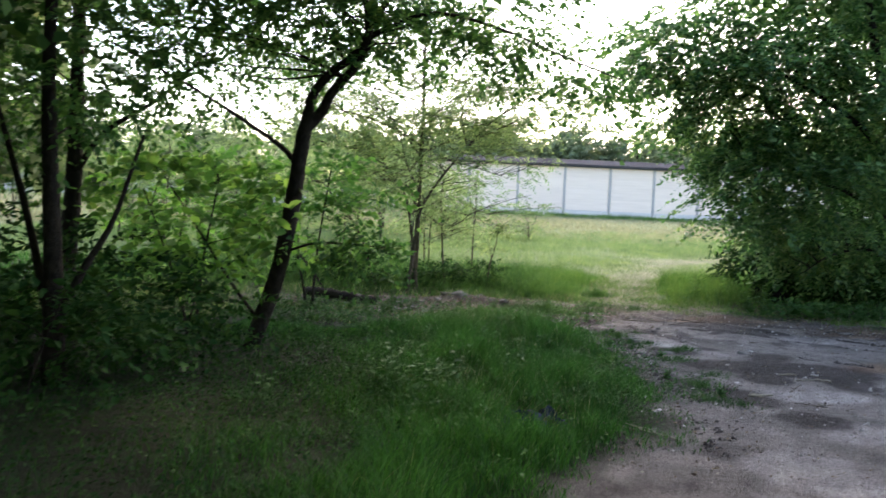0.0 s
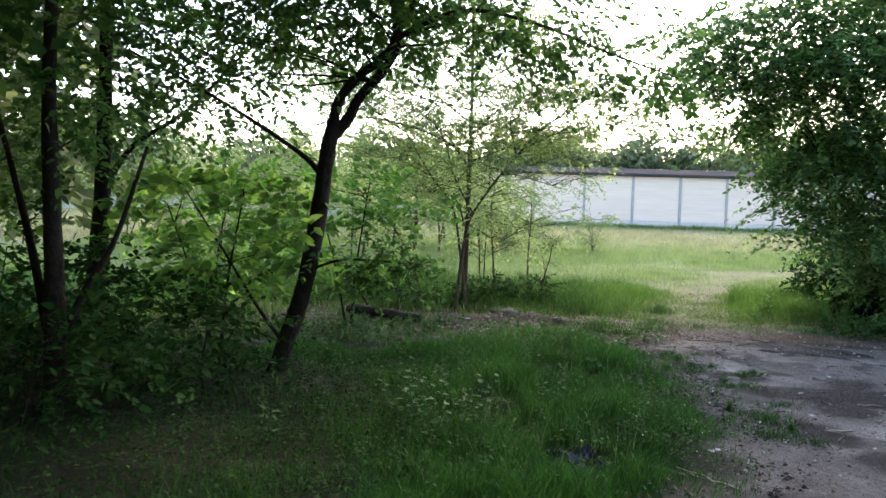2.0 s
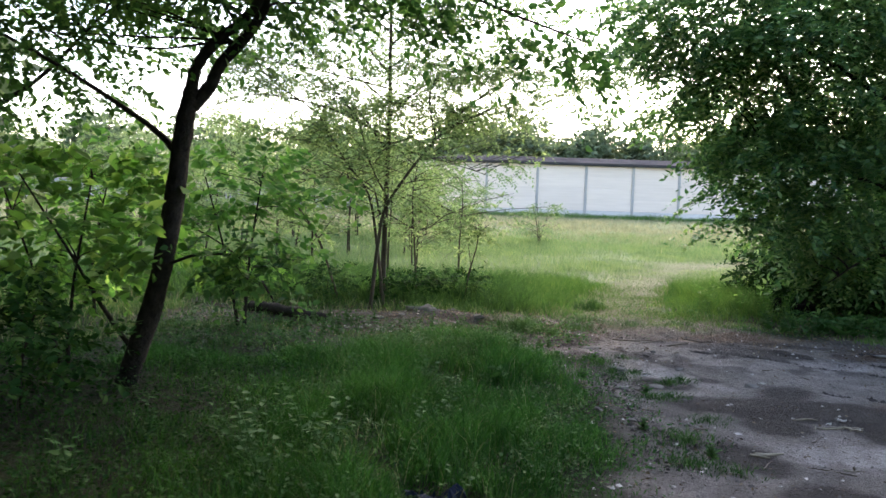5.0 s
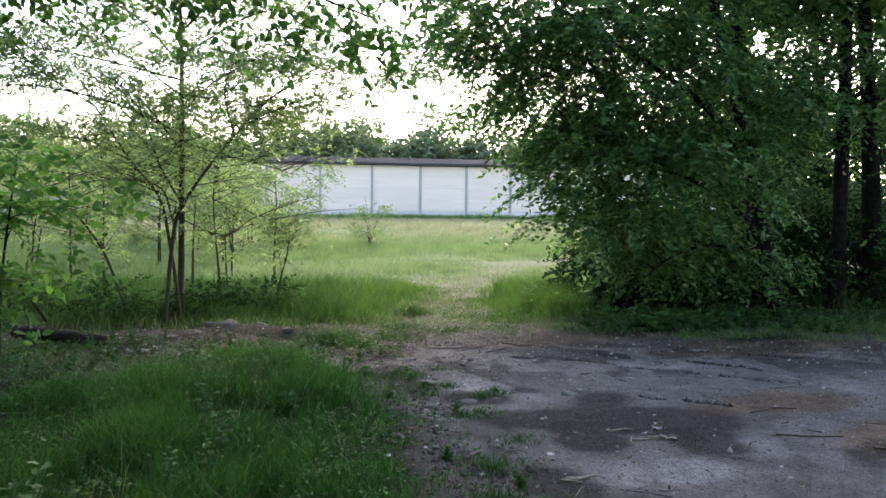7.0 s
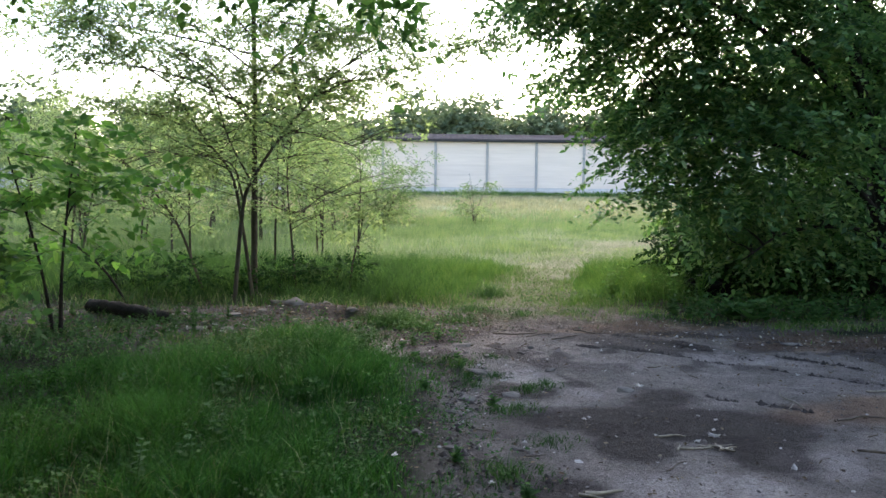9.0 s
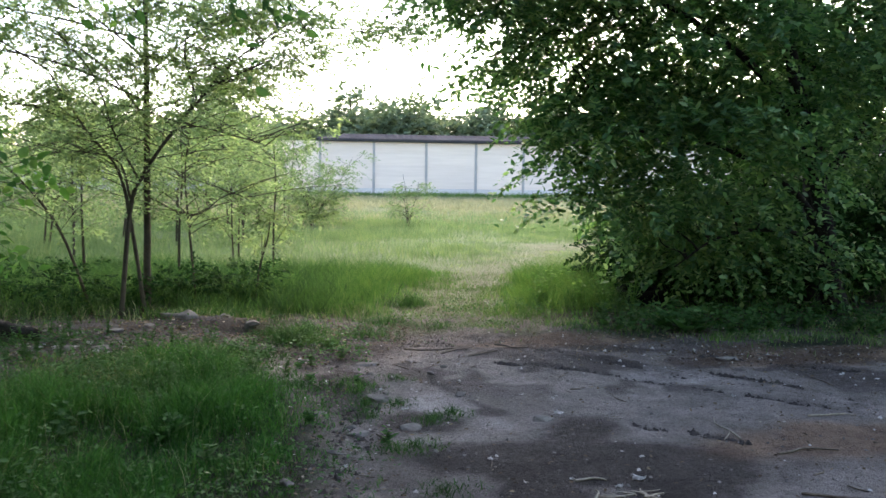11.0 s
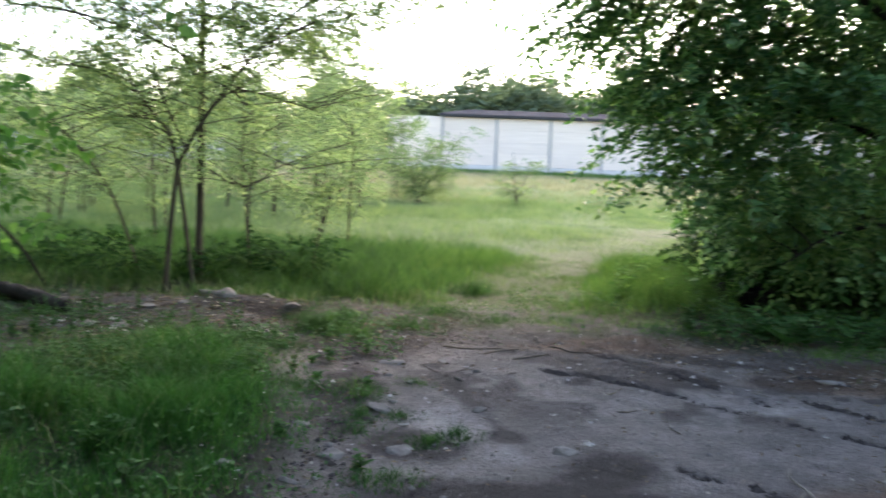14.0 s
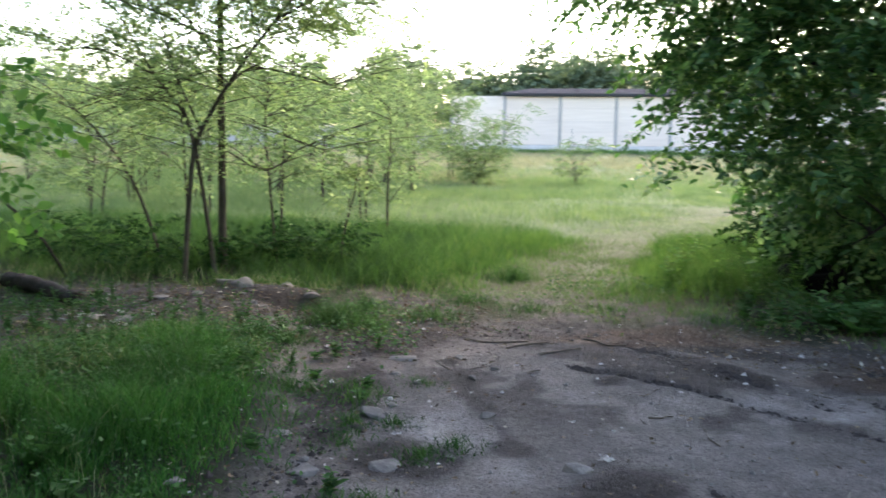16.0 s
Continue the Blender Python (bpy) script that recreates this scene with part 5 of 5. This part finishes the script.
for i in range(46):
    stick(rng.uniform(1.9, 6.8), rng.uniform(5.4, 11.9), rng.uniform(0.08, 0.3), rng.uniform(0.003, 0.007), rng.uniform(0, 180))
for (x, y, L, a) in [(1.75, 9.75, 0.4, 130), (2.3, 8.35, 0.35, 100), (2.75, 11.05, 0.45, 10), (2.95, 11.0, 0.35, 40), (3.5, 11.15, 0.4, -40), (5.1, 7.0, 0.5, -30), (4.6, 7.4, 0.5, -20), (4.75, 8.1, 0.4, 10), (1.2, 5.5, 0.4, 130), (3.2, 10.85, 0.35, 25)]:
    stick(x, y, L, 0.009, a)

# a heap of pale splinters and some longer sticks
M_SPLINTER = surface("pale_split_wood", (0.22, 0.20, 0.16), (0.36, 0.33, 0.27), 18, 0.9, 70, 0.4)
for i in range(9):
    stick(3.52 + rng.normal() * 0.05, 7.51 + rng.normal() * 0.035, rng.uniform(0.1, 0.2), rng.uniform(0.004, 0.009), rng.uniform(0, 180), "pale splintered stick in a small heap", M_SPLINTER)
for (x, y, L, a, w) in [(2.78, 6.81, 0.2, 25, 0.014), (2.7, 6.75, 0.12, -20, 0.01), (4.44, 8.55, 0.42, 95, 0.006), (4.42, 8.4, 0.2, 60, 0.005), (5.3, 8.8, 0.35, 8, 0.008), (1.4, 5.4, 0.3, 120, 0.009), (1.5, 5.33, 0.26, 140, 0.008), (3.36, 7.71, 0.18, 5, 0.009), (3.18, 6.55, 0.12, 10, 0.007), (2.0, 6.85, 0.18, 60, 0.005)]:
    stick(x, y, L, w, a, "bleached stick lying on the bare yard", M_SPLINTER)

# joined small grit and dead leaves, too many to count
def grit(n, density, x0, x1, y0, y1, s0, s1, material, name, label):
    x, y = scatter(n, x0, x1, y0, y1, density)
    k = len(x)
    c = np.stack([x, y, ground_z(x, y) + 0.002], 1)
    s = rng.uniform(s0, s1, k) * rng.uniform(0.4, 1, k)
    pat = np.array([(1, 0, 0), (0, 1, 0), (-1, 0.2, 0), (0, -1, 0), (0.1, 0, 0.8)], float)
    a = rng.uniform(0, 2 * np.pi, k)
    P = pat[None] * (1 + 0.35 * rng.normal(size=(k, 5, 3))) * s[:, None, None]
    X = P[..., 0] * np.cos(a)[:, None] - P[..., 1] * np.sin(a)[:, None]
    Y = P[..., 0] * np.sin(a)[:, None] + P[..., 1] * np.cos(a)[:, None]
    v = c[:, None, :] + np.stack([X, Y, P[..., 2]], -1)
    f = (np.array([(0, 1, 4), (1, 2, 4), (2, 3, 4), (3, 0, 4)])[None] + (np.arange(k) * 5)[:, None, None]).reshape(-1, 3)
    tagged(new(name, raw_mesh(name, v.reshape(-1, 3), f, material)), label, "gravel", kind="stuff")


def leaf_litter(n, density, x0, x1, y0, y1, size, material, label):
    x, y = scatter(n, x0, x1, y0, y1, density)
    k = len(x)
    at = np.stack([x, y, ground_z(x, y) + 0.008], 1)
    ax = rng.normal(size=(k, 3)) * (1, 1, 0.2)
    nm = np.array([0, 0, 1.0]) + 0.3 * rng.normal(size=(k, 3))
    tagged(new("leaf_litter", leaves_mesh("leaf_litter", at, ax, nm, size * rng.uniform(0.5, 1.3, k), 0.55, material)), label, "dead leaves", kind="stuff")


M_DEAD = leaf_material("dead_leaf", [(0.0, (0.05, 0.035, 0.025)), (0.6, (0.11, 0.08, 0.055)), (0.93, (0.20, 0.16, 0.11)), (1.0, (0.42, 0.40, 0.36))], 0.1, 0.8)
grit(17000, lambda x, y: sstep(-0.3, 0.1, edge(x, y)) * (0.2 + 0.8 * np.exp(-np.abs(edge(x, y)) / 0.35)), 1.0, 8, 5, 12.2, 0.005, 0.017, M_STONE_DARK, "gravel", "grey grit and small stones along the yard's edge")
M_CLOD = surface("dark_earth_clods", (0.022, 0.019, 0.018), (0.06, 0.053, 0.05), 12, 0.95, 60, 0.8)
M_CHIP = surface("pale_chips", (0.34, 0.33, 0.31), (0.58, 0.56, 0.54), 15, 0.85, 60, 0.4)


def rutted(x, y):
    d = np.min([np.abs(seg_dist(x, y, r) + 0.06 * (vnoise(x, y, 0.15, 15) - 0.5)) for r in RUTS], 0)
    return np.exp(-(d / 0.022) ** 2) * sstep(0.25, 0.5, fbm(x, y, 0.4, 13))


# crumbs added to draw the ruts' dark lines, too fine for the ground mesh
grit(60000, rutted, 3.2, 6.5, 8.0, 11.3, 0.008, 0.026, M_CLOD, "earth_clods", "dark crumbs added along the wheel ruts to draw their dark lines")
grit(5000, lambda x, y: np.exp(-((edge(x, y) - 0.15) / 0.3) ** 2) * sstep(0.4, 0.55, fbm(x, y, 0.35, 141)), 1.2, 3.6, 5.0, 11.5, 0.008, 0.03, M_CLOD, "earth_clods", "dark crumbled earth between grass and yard")
grit(700, lambda x, y: sstep(-0.4, 0.0, edge(x, y)) * (0.25 + 0.75 * np.exp(-np.abs(edge(x, y)) / 0.5)), 1.2, 8, 5, 12.2, 0.008, 0.026, M_CHIP, "pale_chips", "small pale chips scattered over the yard")
grit(1300, lambda x, y: bare_spot(x, y), -2.5, 2.8, 10.4, 12.8, 0.006, 0.024, M_STONE_DARK, "gravel", "pale broken grit in the rubble")
leaf_litter(15000, lambda x, y: sstep(-0.6, 0.0, edge(x, y)) * (0.2 + 0.8 * np.exp(-np.abs(edge(x, y) - 0.1) / 0.35)), 1.0, 10, 4.5, 12.6, 0.028, M_DEAD, "small dead brown leaves and crumbs on bare ground")
leaf_litter(9000, lambda x, y: np.clip(bare_spot(x, y) + 0.15, 0, 1), -3, 2.8, 10.2, 13, 0.04, M_DEAD, "dead leaves and bark crumbs among the rubble")
leaf_litter(5000, lambda x, y: 0.6 + 0 * x, 4.6, 12, 11.4, 14.5, 0.05, M_DEAD, "dead leaves lying under the maples")

log = thing("log", (-1.35, 11.66, 0.02), "short log darkened to stand for a dark pit beside the rubble", "log")
limb(log, "broken_end", [(-0.95, 11.45, 0.03), (-0.93, 11.44, 0.03), (-0.90, 11.43, 0.028)], 0.062, 0.004, M_LOG, 9, 0.2, 3)
limb(log, "trunk", [(-2.0, 12.0, 0.05), (-1.7, 11.86, 0.07), (-1.35, 11.7, 0.05), (-0.95, 11.45, 0.03)], 0.085, 0.06, M_LOG, 9, 0.22, 8)


def tyre(x, y, turn):
    t = thing("tyre", (x, y, float(ground_z(x, y))), "worn black tyre lying flat under the maple", "tyre")
    bm = bmesh.new()
    prof = [(0.20, 0.02), (0.20, 0.17), (0.24, 0.195), (0.30, 0.185), (0.325, 0.15), (0.33, 0.10), (0.325, 0.05), (0.30, 0.012), (0.24, 0.0)]
    n = 36
    rings = [[bm.verts.new((r * math.cos(2 * math.pi * i / n), r * math.sin(2 * math.pi * i / n), z)) for r, z in prof] for i in range(n)]
    for i in range(n):
        for j in range(len(prof)):
            a, b = rings[i], rings[(i + 1) % n]
            k = (j + 1) % len(prof)
            bm.faces.new((a[j], b[j], b[k], a[k]))
    bmesh.ops.recalc_face_normals(bm, faces=bm.faces[:])
    casing = part("casing", bm, t, "", M_RUBBER)
    for i in range(30):
        bm = box(0.325, 0.338, -0.018, 0.018, 0.04, 0.16, 0.004)
        bm.transform(Matrix.Rotation(2 * math.pi * i / 30, 4, "Z"))
        part("tread_block", bm, casing, "", M_RUBBER)
    t.rotation_euler = (radians(4), radians(-3), radians(turn))


tyre(5.62, 13.85, 0)


# ---- weeds ----
def weed(x, y, height, stems, leaf, label, group="broad-leaved weeds", material=M_WEED, rosette=0):
    z = float(ground_z(x, y))
    t = thing("weed", (x, y, z), label, "weed", group)
    at, ax, nm, sz = [], [], [], []
    for s in range(stems):
        a = rng.uniform(0, 2 * np.pi)
        h = height * rng.uniform(0.55, 1.05)
        ln = h * rng.uniform(0.1, 0.5)
        tip = np.array([np.cos(a) * ln, np.sin(a) * ln, h])
        p = spline([(0, 0, -0.02), tip * (0.35, 0.35, 0.55), tip], 5)
        v, f = tube_arrays(p, 0.005, 0.002, 5)
        part("stem", raw_mesh("stem", v, f, material, True), t)
        for k in range(10):
            q = p[min(len(p) - 1, 2 + k * (len(p) - 2) // 10)]
            b = k * 2.4 + rng.normal() * 0.3
            at.append(q), ax.append((np.cos(b), np.sin(b), rng.uniform(-0.1, 0.5))), nm.append((0.3 * rng.normal(), 0.3 * rng.normal(), 1)), sz.append(leaf * rng.uniform(0.6, 1.2) * (1.1 - 0.04 * k))
    for k in range(rosette):
        b = k * 2.4 + rng.normal() * 0.3
        at.append((0, 0, 0.02)), ax.append((np.cos(b), np.sin(b), rng.uniform(0.3, 0.9))), nm.append((-np.cos(b), -np.sin(b), 1.2)), sz.append(leaf * rng.uniform(1.2, 2.2))
    part("foliage", leaves_mesh("foliage", np.array(at, float), np.array(ax, float), np.array(nm, float), np.array(sz), 0.62, material), t)


for (x, y) in [(-0.3, 5.75), (-0.05, 6.1), (-0.15, 5.5), (0.1, 5.9), (-0.4, 6.0)]:
    weed(x, y, 0.48, 5, 0.068, "leafy upright pale green weed in the lush grass", "weeds in the grass", M_WEED_PALE)
for i in range(12):
    weed(rng.uniform(-1.6, 1.3), rng.uniform(4.7, 8.8), rng.uniform(0.2, 0.34), 3, 0.06, "small leafy pale weed among the lush grass", "weeds in the grass", M_WEED_PALE, rosette=2)
weed(1.05, 8.35, 0.16, 1, 0.11, "low weed with big pale green leaves in the grass", "weeds in the grass", M_WEED_PALE, rosette=6)
weed(1.35, 8.0, 0.1, 1, 0.06, "low weed with big pale green leaves in the grass", "weeds in the grass", rosette=4)
for i in range(34):
    x = rng.uniform(4.6, 9.5)
    y = 11.75 - 0.18 * max(0, x - 5.2) + rng.uniform(0.0, 1.2)
    weed(x, y, rng.uniform(0.12, 0.3), 4, 0.07, "low broad-leaved weed along the yard's far edge", "weeds by the maples", rosette=3)
for (x, y) in [(5.4, 11.7), (5.55, 11.85), (5.25, 11.95)]:
    weed(x, y, 0.26, 3, 0.12, "big-leaved weed along the yard's far edge", "weeds by the maples", rosette=6)
for (x, y) in [(4.4, 13.9), (4.7, 13.3), (4.2, 13.4), (4.9, 12.9), (4.55, 14.4), (5.1, 13.4), (5.2, 13.75), (5.35, 13.3), (5.0, 14.2)]:
    weed(x, y, 0.5, 7, 0.07, "knee-high leafy weed beside the maple", "weeds by the maples", M_LEAF_SHRUB)
for i in range(60):
    weed(rng.uniform(-2.2, 1.7), rng.uniform(9.4, 11.9), rng.uniform(0.12, 0.25), 3, 0.045, "small leafy weed in short rough grass", "weeds in the grass", rosette=3)


def tufts(places):
    X, Y, H = [], [], []
    for x, y, r, h, n in places:
        a, d = rng.uniform(0, 2 * np.pi, n), r * rng.uniform(0, 1, n) ** 0.9
        X.append(x + 1.3 * d * np.cos(a)), Y.append(y + d * np.sin(a)), H.append(h * rng.uniform(0.3, 1.05, n) * (1 - 0.6 * d / r))
    X, Y, H = np.concatenate(X), np.concatenate(Y), np.concatenate(H)
    n = len(X)
    tagged(new("grass_tufts", blades_mesh("grass_tufts", X, Y, H, rng.uniform(0.004, 0.008, n), rng.uniform(0.3, 1.3, n), M_GRASS_DEEP)), "small green grass tufts on bare ground", "grass", kind="stuff")


x, y = scatter(9000, 4.2, 6.0, 13.2, 16.6, lambda x, y: sstep(0.25, 0.5, spot(x, y, 4.8, 15.2, 0.6, 1.3)))
tagged(new("grass_mound", blades_mesh("grass_mound", x, y, rng.uniform(0.18, 0.4, len(x)), rng.uniform(0.006, 0.011, len(x)), rng.uniform(0.2, 0.9, len(x)), M_GRASS_MEADOW)), "tall bright green grass beside the maple", "grass", kind="stuff")
tufts([(2.62, 13.6, 0.24, 0.28, 420), (1.45, 11.3, 0.25, 0.28, 380), (1.0, 10.7, 0.25, 0.2, 300), (2.75, 8.95, 0.16, 0.09, 200), (2.62, 7.6, 0.2, 0.09, 200), (2.4, 9.9, 0.14, 0.08, 130), (2.15, 11.6, 0.3, 0.2, 320), (2.9, 12.1, 0.35, 0.12, 330),
       (3.6, 12.2, 0.35, 0.10, 300), (1.8, 11.1, 0.2, 0.2, 220), (2.3, 7.0, 0.25, 0.13, 360), (2.2, 6.5, 0.22, 0.12, 300), (2.17, 9.16, 0.16, 0.1, 200), (2.13, 9.53, 0.2, 0.12, 240), (2.4, 9.21, 0.14, 0.08, 160), (2.63, 8.79, 0.13, 0.1, 220), (2.5, 8.27, 0.16, 0.1, 160), (1.69, 9.6, 0.16, 0.14, 200), (1.46, 11.29, 0.22, 0.2, 300), (1.56, 11.75, 0.2, 0.22, 280), (1.2, 11.6, 0.2, 0.18, 240), (2.3, 12.3, 0.3, 0.16, 320), (1.3, 10.6, 0.2, 0.16, 220), (2.2, 8.9, 0.2, 0.1, 160), (2.35, 8.2, 0.2, 0.1, 160), (2.0, 9.7, 0.2, 0.12, 180), (2.45, 6.4, 0.2, 0.09, 150), (4.4, 11.9, 0.3, 0.12, 260)])


for i in range(20):
    px, py = rng.uniform(1.5, 3.0), rng.uniform(6.5, 11.2)
    if -0.15 < float(edge(px, py)) < 0.55:
        weed(px, py, rng.uniform(0.05, 0.12), 3, 0.045, "small broad-leaved weed at the edge of the yard", "weeds at the yard's edge", M_LEAF_DARK, rosette=4)


def cover(n, density, x0, x1, y0, y1, size, top, material, label):
    """Small broad leaves of clover and weeds at all heights of the sward."""
    x, y = scatter(n, x0, x1, y0, y1, density)
    k = len(x)
    at = np.stack([x, y, ground_z(x, y) + rng.uniform(0.01, 1, k) * top * (0.2 + fbm(x, y, 0.5, 75))], 1)
    ax = rng.normal(size=(k, 3)) * (1, 1, 0.3)
    nm = np.array([0, 0, 1.0]) + 0.4 * rng.normal(size=(k, 3))
    tagged(new("ground_cover", leaves_mesh("ground_cover", at, ax, nm, size * rng.uniform(0.5, 1.4, k), 0.6, material)), label, "weeds", kind="stuff")


cover(42000, lambda x, y: lush(x, y) * (0.25 + 0.75 * sstep(0.4, 0.6, fbm(x, y, 0.9, 121))), -3, 2.6, 4.0, 9.8, 0.028, 0.28, M_WEED, "small clover and weed leaves among the lush grass")
cover(16000, lambda x, y: verge(x, y), -2.5, 3.0, 9.2, 12.6, 0.026, 0.14, M_WEED, "small weed leaves in the short rough grass")
cover(12000, lambda x, y: verge(x, y) * sstep(0.35, 0.55, fbm(x, y, 0.6, 123)), 3.0, 10, 11.0, 13.6, 0.035, 0.2, M_WEED, "low broad weeds along the far edge of the yard")

# undergrowth at the foot of the maples, shade in its leaf colour; last four block backlight
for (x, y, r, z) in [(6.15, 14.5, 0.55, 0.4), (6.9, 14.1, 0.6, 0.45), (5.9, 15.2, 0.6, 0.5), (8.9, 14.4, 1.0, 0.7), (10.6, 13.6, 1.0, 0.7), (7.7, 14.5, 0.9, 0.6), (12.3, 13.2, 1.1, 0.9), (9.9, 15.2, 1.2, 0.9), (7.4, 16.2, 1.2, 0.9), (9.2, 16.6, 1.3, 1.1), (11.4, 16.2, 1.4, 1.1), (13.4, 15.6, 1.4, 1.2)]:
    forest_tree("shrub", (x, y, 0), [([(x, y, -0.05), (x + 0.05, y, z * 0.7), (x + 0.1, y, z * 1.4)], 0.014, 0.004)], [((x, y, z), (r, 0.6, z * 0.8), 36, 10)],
                "undergrowth at the foot of the maples, shade put into its leaf colour", M_LEAF_SHADED, 0.09, 5, 0.24, 0.006, group="undergrowth")

# trees added beside and behind the walk, mostly unseen, to block sky light
for (x, y, s, a) in [(-7.0, -3.0, 1.0, 40), (-10.0, 0.5, 1.1, 220), (-9.5, 5.0, 1.0, 300), (-7.5, 10.5, 0.8, 20), (-5.9, 1.4, 1.0, 75), (-4.0, -2.6, 1.0, 150)]:
    q = copy_thing(far[int(rng.integers(0, 2))], pose(x, y, 0.0, 0, 0, a))
    q.scale = (s, s, s)
    tagged(q, "leafy green tree added at the edge of the wood to block light", "tree", "trees of the wood")
for i in range(9):
    q = copy_thing(far[i % 2], pose(-13.0 + 3.6 * i + rng.uniform(-0.6, 0.6), -6.5 + rng.uniform(-1.2, 1.2), -0.1, 0, 0, rng.uniform(0, 360)))
    q.scale = (1.45, 1.45, 1.5)
    tagged(q, "tall unseen tree added behind the yard to block sky light", "tree", "trees of the wood")


leaf_litter(14000, lambda x, y: np.exp(-((edge(x, y) - 0.35) / 0.4) ** 2) * sstep(3.6, 5.0, x), 3.5, 10, 8.5, 12.4, 0.03, M_DEAD, "band of brown dead leaves along the far edge of the yard")
for i in range(34):
    scrap(-0.45 + rng.normal() * 0.55, 10.98 + rng.normal() * 0.16, rng.uniform(0.02, 0.055), M_PAPER, "paper_scrap", "small dirty white scrap among the rubble", "white scraps")
x, y = scatter(2400, -0.3, 2.4, 5.0, 10.6, lambda x, y: 0.5 * sstep(-0.2, -0.7, edge(x, y)))
tagged(new("dry_stalks", blades_mesh("dry_stalks", x, y, rng.uniform(0.12, 0.34, len(x)), rng.uniform(0.002, 0.0035, len(x)), rng.uniform(0.2, 0.9, len(x)), M_GRASS_DRY)), "thin dry grass stalks standing in the lush grass", "grass", kind="stuff")
# weeds laid in the shaded leaf, so their colour holds the tree's shade
cover(30000, lambda x, y: sstep(0.1, -0.5, x) * (0.5 + 0.5 * sstep(0.4, 0.55, fbm(x, y, 0.6, 131))), -4.2, 0.1, 3.0, 8.5, 0.028, 0.26, M_LEAF_SHADED, "low weeds under the leaning tree, shade put into their colour")
cover(5200, lambda x, y: sstep(0.4, 0.58, fbm(x, y, 0.6, 133)), 5.0, 9.4, 11.75, 13.2, 0.06, 0.3, M_WEED, "broad green weeds in front of the maples")
cover(14000, lambda x, y: sstep(0.42, 0.55, fbm(x, y, 0.45, 135)) * (1 - spot(x, y, -0.5, 10.75, 0.7, 0.35)) * sstep(0.1, -0.2, edge(x, y)), -2.6, 2.6, 9.6, 11.6, 0.03, 0.2, M_WEED, "low leafy weeds between grass and rubble")

cover(12000, lambda x, y: scruff(x, y) * (1 - spot(x, y, -0.5, 10.75, 0.7, 0.35)) * sstep(11.4, 10.7, y) * sstep(0.36, 0.5, fbm(x, y, 0.5, 137)), -2.8, 2.2, 9.0, 11.5, 0.032, 0.16, M_WEED_PALE, "low mixed green weeds on rough half-bare ground")
cover(2600, lambda x, y: sstep(0.45, 0.55, fbm(x, y, 0.35, 139)) * sstep(0.6, 0.1, edge(x, y)), 1.4, 3.0, 6.2, 11.4, 0.026, 0.07, M_WEED_PALE, "flat small weeds on the stony edge of the yard")
